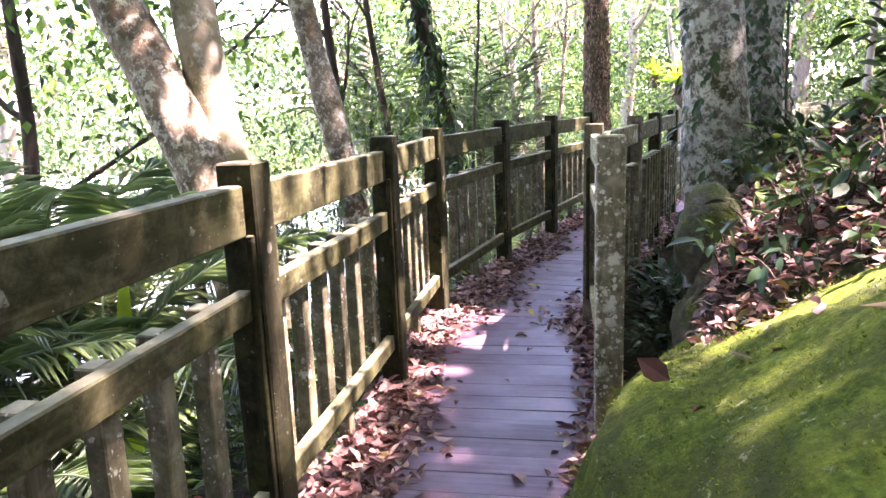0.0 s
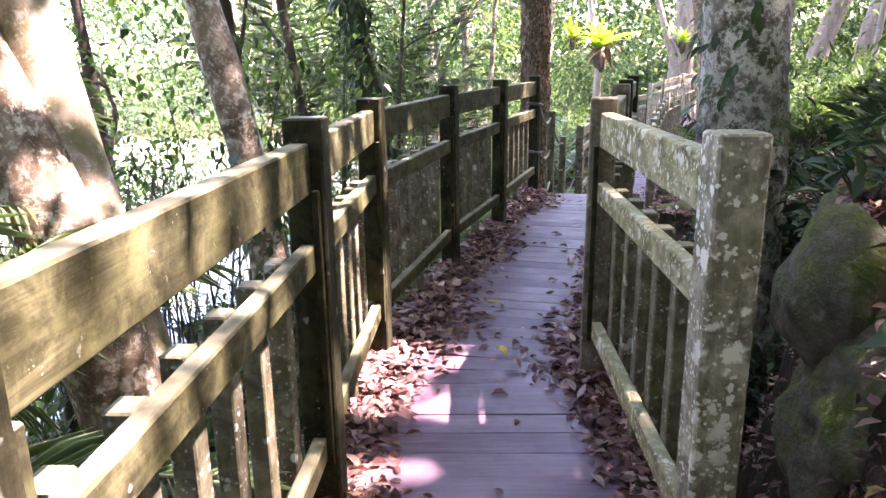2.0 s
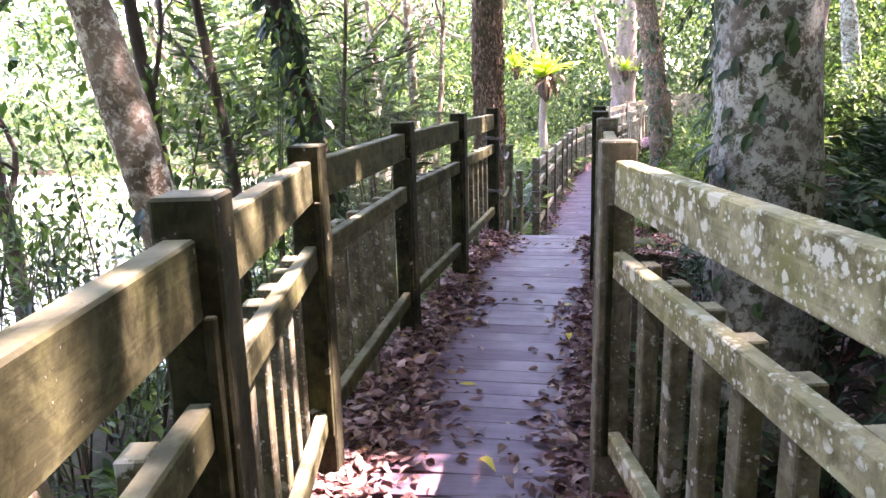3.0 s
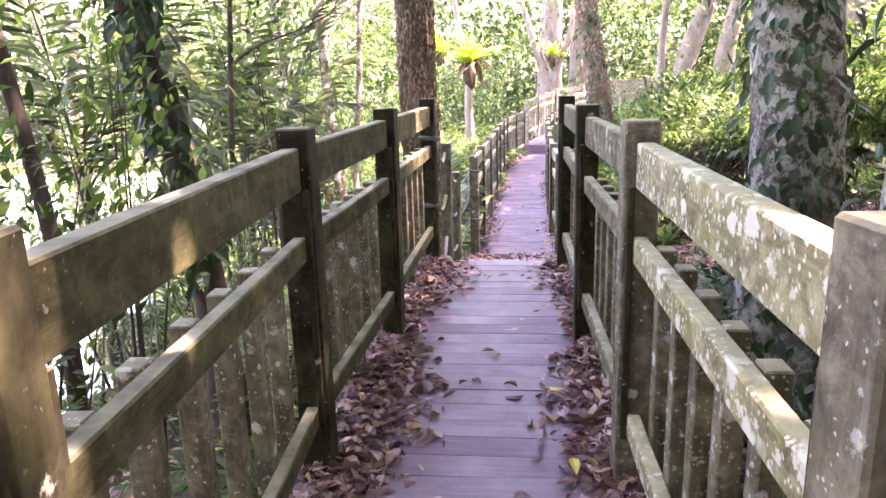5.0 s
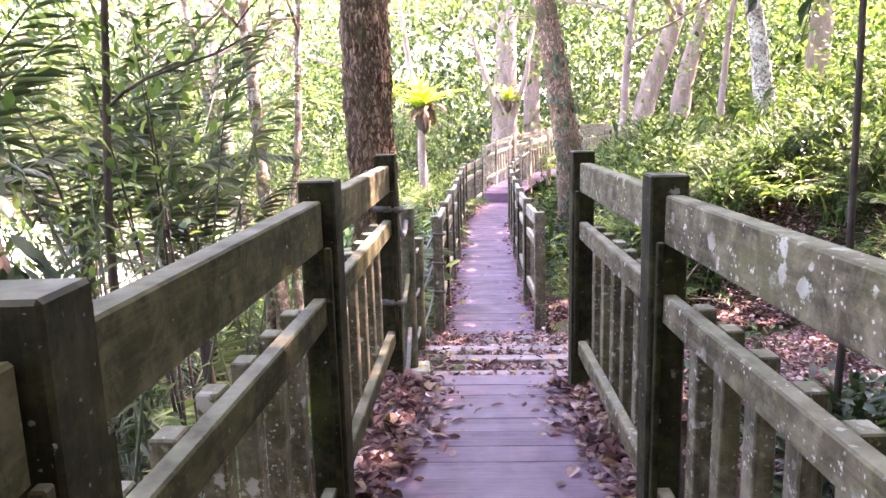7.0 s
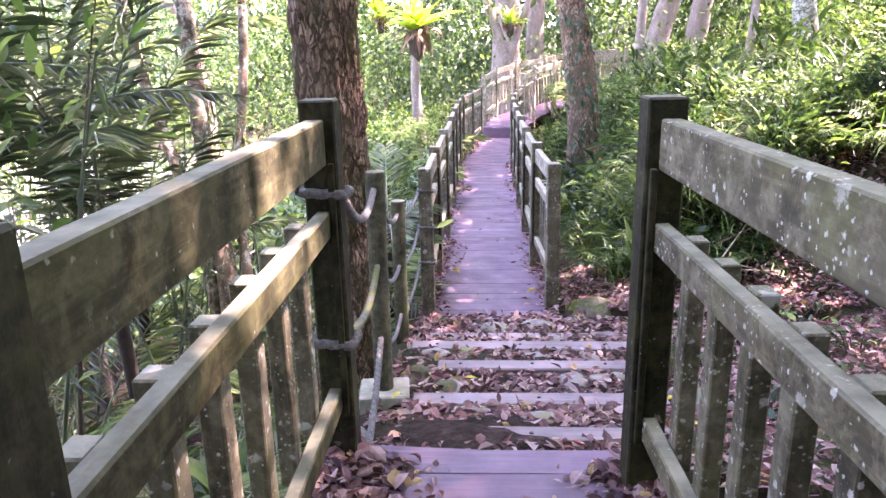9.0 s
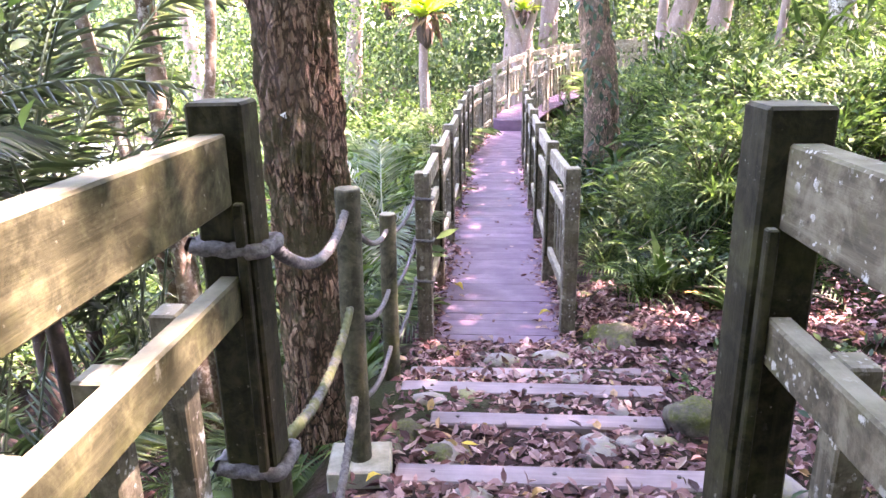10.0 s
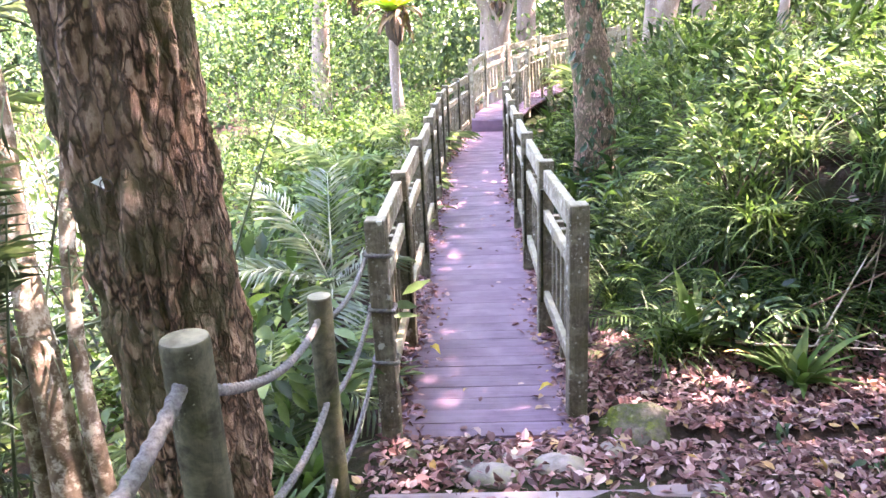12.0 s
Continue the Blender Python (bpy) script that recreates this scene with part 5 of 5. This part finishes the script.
# slender sapling on the bank whose leafy branch hangs towards the path
o = Vector((-0.12, 8.45, ground(-0.12, 8.45)))
hung = thing("sapling", Matrix.Translation(o), "slender sapling with a dark leafy branch hanging over the railing", "sapling")
sv, sf = tube([(0, 0, -0.15), (0.03, 0.02, 1.0), (-0.02, 0.0, 2.2 - o.z), (0.05, 0.03, 3.6 - o.z)], [0.02, 0.017, 0.013, 0.006], 8, 0.1)
part("stem", mesh_of("stem", sv, sf, bark_dark, True), hung)
P = []
for end in ((-0.68, 8.3, 1.8), (-0.45, 8.28, 1.72), (-0.62, 8.34, 1.9)):
    limb = curve_pts((-0.01, 0, 2.15 - o.z), ((end[0] - o.x) * 0.5, (end[1] - o.y) * 0.5, 2.45 - o.z), (end[0] - o.x, end[1] - o.y, end[2] - o.z), 9)
    lv, lf = tube(limb, list(np.linspace(0.008, 0.002, 9)), 6)
    part("branch", mesh_of("branch", lv, lf, bark_dark, True), hung)
    P += [limb[int(q)] for q in rng.integers(4, 9, 9)]
P = np.array(P)
L = rng.uniform(0.08, 0.15, len(P))
lv, lf = leaves(rng, P, L, L * 0.42, rng.normal(size=(len(P), 3)) * 0.6 + np.array((-0.3, 0, -0.7)), unit(rng, len(P)) + np.array((0, -0.6, 0.6)), False, 0.15)
tagged(part("foliage", mesh_of("foliage", lv, lf, leaf_dark), hung), kind="stuff")

# canes on the river slope
def canes(seed, count, height):
    rng = np.random.default_rng(seed)
    out = []
    for k in range(count):
        a = rng.uniform(0, 6.28)
        base = np.array((rng.normal() * 0.25, rng.normal() * 0.25, -0.2))
        h = height * rng.uniform(0.6, 1.15)
        top = base + np.array((math.cos(a) * h * rng.uniform(0.05, 0.45), math.sin(a) * h * rng.uniform(0.05, 0.45), h))
        pts = curve_pts(base, base * 0.5 + top * 0.5 + np.array((0, 0, 0.25)), top, 7)
        stalk = tube(pts, list(np.linspace(0.013, 0.004, 7)), 5, cap=False)
        n3 = 40
        t = rng.uniform(0.3, 1, n3)
        pos = np.stack([np.interp(t, np.linspace(0, 1, 7), [p[i] for p in pts]) for i in range(3)], 1)
        al = unit(rng, n3) + np.array((0, 0, -0.2))
        L = rng.uniform(0.08, 0.17, n3)
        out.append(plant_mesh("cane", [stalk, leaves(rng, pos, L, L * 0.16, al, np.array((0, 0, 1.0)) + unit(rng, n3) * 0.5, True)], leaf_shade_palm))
    return out


thickets = [plant("cane_thicket", canes(81, 12, 2.6), "tangled thicket of thin canes with narrow leaves, darkened for shade", "thicket", "cane thickets")]
strew(thickets, 4, rng, (-5.6, -3.6), (8.0, 12.2), (0.8, 1.4))
strew(thickets, 7, rng, (-6.5, -4.2), (3.0, 8.0), (0.8, 1.2))

# small white tag and wire loop nailed to the furrowed trunk
tag = thing("tree_tag", Matrix.Translation((-2.694, 10.68, 1.035)) @ Matrix.Rotation(0.5, 4, "Y") @ Matrix.Rotation(math.pi / 2, 4, "X"), "small white plastic tag nailed to the furrowed trunk", "tag")
white_tag, n, l, b = material("white_plastic_tag", 0.5, 0.4)
l.new(ramp(n, l, noise_tex(n, l, coords(n, l), 60.0, 3, 0.6), [(0.3, (0.66, 0.66, 0.64)), (0.7, (0.82, 0.82, 0.8))]), b.inputs["Base Color"])
part("plate", mesh_of("plate", [(-0.018, -0.012, 0), (0.018, -0.012, 0), (0.0, 0.014, 0), (-0.018, -0.012, 0.003), (0.018, -0.012, 0.003), (0.0, 0.014, 0.003)], [(0, 2, 1), (3, 4, 5), (0, 1, 4, 3), (1, 2, 5, 4), (2, 0, 3, 5)], white_tag), tag)
wv, wf = tube([(0.02 + 0.016 * math.cos(q), 0.016 * math.sin(q), 0.004) for q in np.linspace(0, 6.1, 18)], [0.0015] * 18, 6)
part("wire_loop", mesh_of("wire_loop", wv, wf, black_metal), tag)

# ---- far woods ----
rng = np.random.default_rng(99)
def woods(name, count, place, size, mat, label):
    P, S = place(count)
    al = unit(rng, count) + np.array((0, 0, -0.4))
    lv, lf = leaves(rng, P, S, S * 0.7, al, np.array((0, 0, 1.0)) + unit(rng, count) * 0.8, True)
    ob = part(name, mesh_of(name, lv, lf, mat))
    return tagged(ob, label, "trees", kind="stuff")


def clumped(count, xr, yr, low, high, clumps, spread, size):
    cx, cy = rng.uniform(*xr, clumps), rng.uniform(*yr, clumps)
    cz = np.array([ground(float(a), float(c)) for a, c in zip(cx, cy)]) + rng.uniform(low, high, clumps)
    k = rng.integers(0, clumps, count)
    P = np.stack([cx[k], cy[k], cz[k]], 1) + rng.normal(size=(count, 3)) * spread
    return P, size * rng.uniform(0.5, 1.3, count)


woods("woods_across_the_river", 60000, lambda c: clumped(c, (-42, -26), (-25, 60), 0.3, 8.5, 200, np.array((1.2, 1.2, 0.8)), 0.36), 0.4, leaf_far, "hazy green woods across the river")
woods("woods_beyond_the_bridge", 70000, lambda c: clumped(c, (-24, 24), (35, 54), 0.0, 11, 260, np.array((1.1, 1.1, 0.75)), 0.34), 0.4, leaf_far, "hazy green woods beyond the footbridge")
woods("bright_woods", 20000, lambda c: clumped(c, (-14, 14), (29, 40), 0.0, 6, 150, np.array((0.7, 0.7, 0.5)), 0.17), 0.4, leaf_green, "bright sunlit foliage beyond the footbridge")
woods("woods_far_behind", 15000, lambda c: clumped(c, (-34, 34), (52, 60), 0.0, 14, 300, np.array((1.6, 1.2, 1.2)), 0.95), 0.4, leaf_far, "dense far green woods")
woods("woods_on_the_bank", 42000, lambda c: clumped(c, (6, 20), (2, 40), 0.0, 6, 460, np.array((0.8, 0.8, 0.6)), 0.24), 0.4, leaf_green, "green woods rising up the bank")
woods("riverside_foliage", 26000, lambda c: clumped(c, (-12, -5.0), (-4, 30), 1.6, 6.5, 210, np.array((0.5, 0.5, 0.3)), 0.105), 0.4, leaf_green, "airy foliage hanging over the river")
# leaves above the view, added to hold off sun and sky
def overhead(count):
    c = np.stack([rng.uniform(-3.2, 10, 330), rng.uniform(-8, 8.6, 330), rng.uniform(6.6, 9.8, 330)], 1)
    P = c[rng.integers(0, len(c), count)] + rng.normal(size=(count, 3)) * np.array((0.7, 0.7, 0.4))
    ok = rng.random(count) < np.array([in_gap(p) for p in P])
    P[~ok] += np.array((3.5, -6.0, 1.5))
    # unseen leaves added sunward to shade the bridge, the steps and the last upper stretch
    k = 18000
    c = np.stack([rng.uniform(0.6, 4.4, 120), rng.uniform(6.5, 27, 120), rng.uniform(6.4, 8.4, 120)], 1)
    Q = c[rng.integers(0, len(c), k)] + rng.normal(size=(k, 3)) * np.array((0.6, 0.6, 0.35))
    keep2 = rng.random(k) < np.array([in_gap(p) for p in Q])
    Q[~keep2, 0] += 6.0
    P[:k] = Q
    # unseen crowns added behind the start, out over the river
    c = np.stack([rng.uniform(-9, 10, 300), rng.uniform(-12, -1, 300), rng.uniform(5.5, 9, 300)], 1)
    P[-20000:] = c[rng.integers(0, len(c), 20000)] + rng.normal(size=(20000, 3)) * np.array((0.7, 0.7, 0.4))
    return P, 0.22 * rng.uniform(0.6, 1.3, count)


woods("canopy_overhead", 65000, overhead, 0.2, leaf_canopy, "unseen leaf canopy added to shade the boardwalk and the bank")
# out of view: added to keep skylight off faces turned to the start
woods("woods_behind", 60000, lambda c: clumped(c, (-20, 18), (-16, -5), 0.2, 12, 360, np.array((1.2, 1.2, 0.9)), 0.42), 0.4, leaf_green, "unseen green woods added behind the start to darken near faces")


# moss tufts on the boulder
rng = np.random.default_rng(17)
pos = np.array([tuple(v2.co) for v2 in boulder.data.vertices])
nor = np.array([tuple(v2.normal) for v2 in boulder.data.vertices])
ok = np.where((nor[:, 2] > 0.05) & (pos[:, 0] < 0.6))[0]
pick = rng.choice(ok, 32000)
pos, nor = pos[pick] + rng.normal(size=(32000, 3)) * 0.012, nor[pick]
keep = np.array([noise.noise(Vector(p) * 4) > -0.05 for p in pos])
pos, nor = pos[keep], nor[keep]
L = rng.uniform(0.005, 0.013, len(pos))
mv, mf = leaves(rng, pos, L, L * 0.5, nor + rng.normal(size=nor.shape) * 0.6, unit(rng, len(pos)), True)
moss_leaf = foliage("moss_tufts", [(0.0, (0.05, 0.075, 0.012)), (0.6, (0.12, 0.15, 0.022)), (1.0, (0.24, 0.27, 0.05))], 0.3, 0.8, 0.1)
tagged(part("moss", mesh_of("moss", mv, mf, moss_leaf), boulder, None, "soft tufts of yellow-green moss"), kind="stuff")

# ---- fallen leaves ----
def litter(name, pos, size, rng, label, flat=0.35, mat=None):
    n2 = len(pos)
    a = rng.uniform(0, 6.28, n2)
    al = np.stack([np.cos(a), np.sin(a), rng.normal(size=n2) * flat], 1)
    up = np.array((0, 0, 1.0)) + rng.normal(size=(n2, 3)) * flat
    L = size * rng.uniform(0.55, 1.3, n2)
    lv, lf = leaves(rng, pos, L, L * rng.uniform(0.4, 0.85, n2), al, up, False, 0.32)
    ob = part(name, mesh_of(name, lv, lf, mat or leaf_dead))
    return tagged(ob, label, "fallen leaves", kind="stuff")


rng = np.random.default_rng(123)


def edge_strip(count, y0, y1, z, wide_l, wide_r):
    """Leaves heaped against both railings, thinning towards the middle."""
    y = rng.uniform(y0, y1, count)
    c = np.array([centre(q) for q in y])
    left = rng.random(count) < wide_l / (wide_l + wide_r)
    w = np.where(left, wide_l, wide_r) * (0.75 + 0.35 * np.sin(y * 2.3) * np.sin(y * 0.9 + 1))
    t = np.minimum(np.abs(rng.normal(size=count)) * 0.5, 1.4)
    d = 0.6 - t * w
    x = c + np.where(left, -d, d)
    zz = z(y) if callable(z) else np.full(count, z)
    heap = 0.004 + rng.uniform(0, 1, count) * 0.06 * np.clip(1 - t, 0, 1)
    return np.stack([x, y, zz + heap], 1)


litter("fallen_leaves", edge_strip(20000, -1.0, 8.9, 0.0, 0.42, 0.31), 0.066, rng, "dry reddish brown leaves heaped along the boardwalk")
litter("fallen_leaves", edge_strip(6000, 12.5, 24.5, BRIDGE_Z, 0.24, 0.24), 0.064, rng, "dry brown leaves along the footbridge edges")
n2 = 6000
y = rng.uniform(9.02, 12.45, n2)
x = rng.uniform(-2.35, -0.7, n2)
P = np.stack([x, y, np.array([steps_z(float(q)) for q in y]) + rng.uniform(-0.03, 0.025, n2)], 1)
on_sleeper = np.min(np.abs(y[:, None] - np.array((9.53, 10.19, 10.79, 11.29, 11.735))[None]), axis=1) < 0.085
P = P[~on_sleeper | (rng.random(n2) < 0.06)]
litter("fallen_leaves", P, 0.07, rng, "dry pinkish leaves between the timber steps", 0.4)


def on_ground(count, xr, yr, keep, lift=0.03):
    out = []
    while len(out) < count:
        x, y = rng.uniform(*xr), rng.uniform(*yr)
        if keep(x, y):
            out.append((x, y, ground(x, y) + rng.uniform(0.0, lift)))
    return np.array(out)


litter("fallen_leaves", on_ground(17000, (-1.1, 3.2), (8.6, 13.9), lambda x, y: x > -0.72 or (y > 12.55 and x > -1.06)), 0.06, rng, "dry brown leaves over the clearing beside the steps", 0.4)
litter("fallen_leaves", on_ground(8000, (-1.05, 1.8), (11.6, 13.7), lambda x, y: x > -0.72 or (y > 12.55 and x > -1.06)), 0.065, rng, "dry reddish leaves at the foot of the green bank", 0.4)
litter("fallen_leaves", on_ground(30000, (-0.5, 3.2), (1.6, 5.4), lambda x, y: x > -0.45), 0.05, rng, "dry brown leaves over the steep bank", 0.4)
litter("fallen_leaves", on_ground(2500, (-0.6, 2.2), (5.4, 8.6), lambda x, y: x > -0.6), 0.09, rng, "dry leaves on the shaded bank", 0.5)
litter("fallen_leaves", on_ground(3000, (-5.0, -2.75), (-1, 12), lambda x, y: x < centre(y) - 0.75), 0.09, rng, "dry leaves on the river slope", 0.5)
# single leaves on the planks and on the boulder
n2 = 110
y = np.where(rng.random(n2) < 0.6, rng.uniform(0.5, 8.9, n2), rng.uniform(12.5, 20, n2))
P = np.stack([np.array([centre(float(q)) for q in y]) + rng.uniform(-0.4, 0.4, n2), y, np.where(y < 9, 0.004, BRIDGE_Z + 0.004)], 1)
litter("fallen_leaves", P, 0.075, rng, "single pale dry leaves scattered over the planks", 0.12)
n2 = 26
cand = np.array([tuple(v2.co) for v2 in boulder.data.vertices])
cand = cand[(cand[:, 2] > 0.55) & (cand[:, 0] < 0.4)]
P = cand[rng.integers(0, len(cand), n2)] + np.array(boulder.location) + np.array((0, 0, 0.012))
litter("fallen_leaves", P, 0.09, rng, "curled dry leaves lying on the mossy boulder", 0.35)
for x, y, z, s in ((-1.60, 4.55, 0.006, 0.11), (-1.83, 5.25, 0.006, 0.09), (-1.35, 6.0, 0.03, 0.1), (-2.1, 13.45, -0.77, 0.13), (-1.3, 12.9, -0.79, 0.11), (-1.35, 6.6, 0.01, 0.1), (-1.9, 10.35, -0.42, 0.08), (-0.4, 11.2, -0.55, 0.08), (-2.25, 9.9, -0.3, 0.08), (-0.9, 9.9, -0.3, 0.08)):
    lv, lf = leaves(rng, np.array([(0, 0, 0.0)]), np.array([s]), np.array([s * 0.5]), np.array([(rng.normal(), rng.normal(), 0.02)]), np.array([(0, 0, 1.0)]), False, 0.3)
    ob = part("yellow_leaf", mesh_of("yellow_leaf", lv, lf, leaf_yellow), None, Matrix.Translation((x, y, z + 0.012)))
    tagged(ob, "single yellow fallen leaf lying among brown ones", "leaf", "yellow leaves")

# the models that were copied are no longer needed
for ob in [tall_palm] + big_seedlings + dark_palms + thickets + bushes + shade_bushes + saplings + ferns + palms + gingers + grasses + seedlings:
    for o in (*ob.children_recursive, ob):
        bpy.data.objects.remove(o)
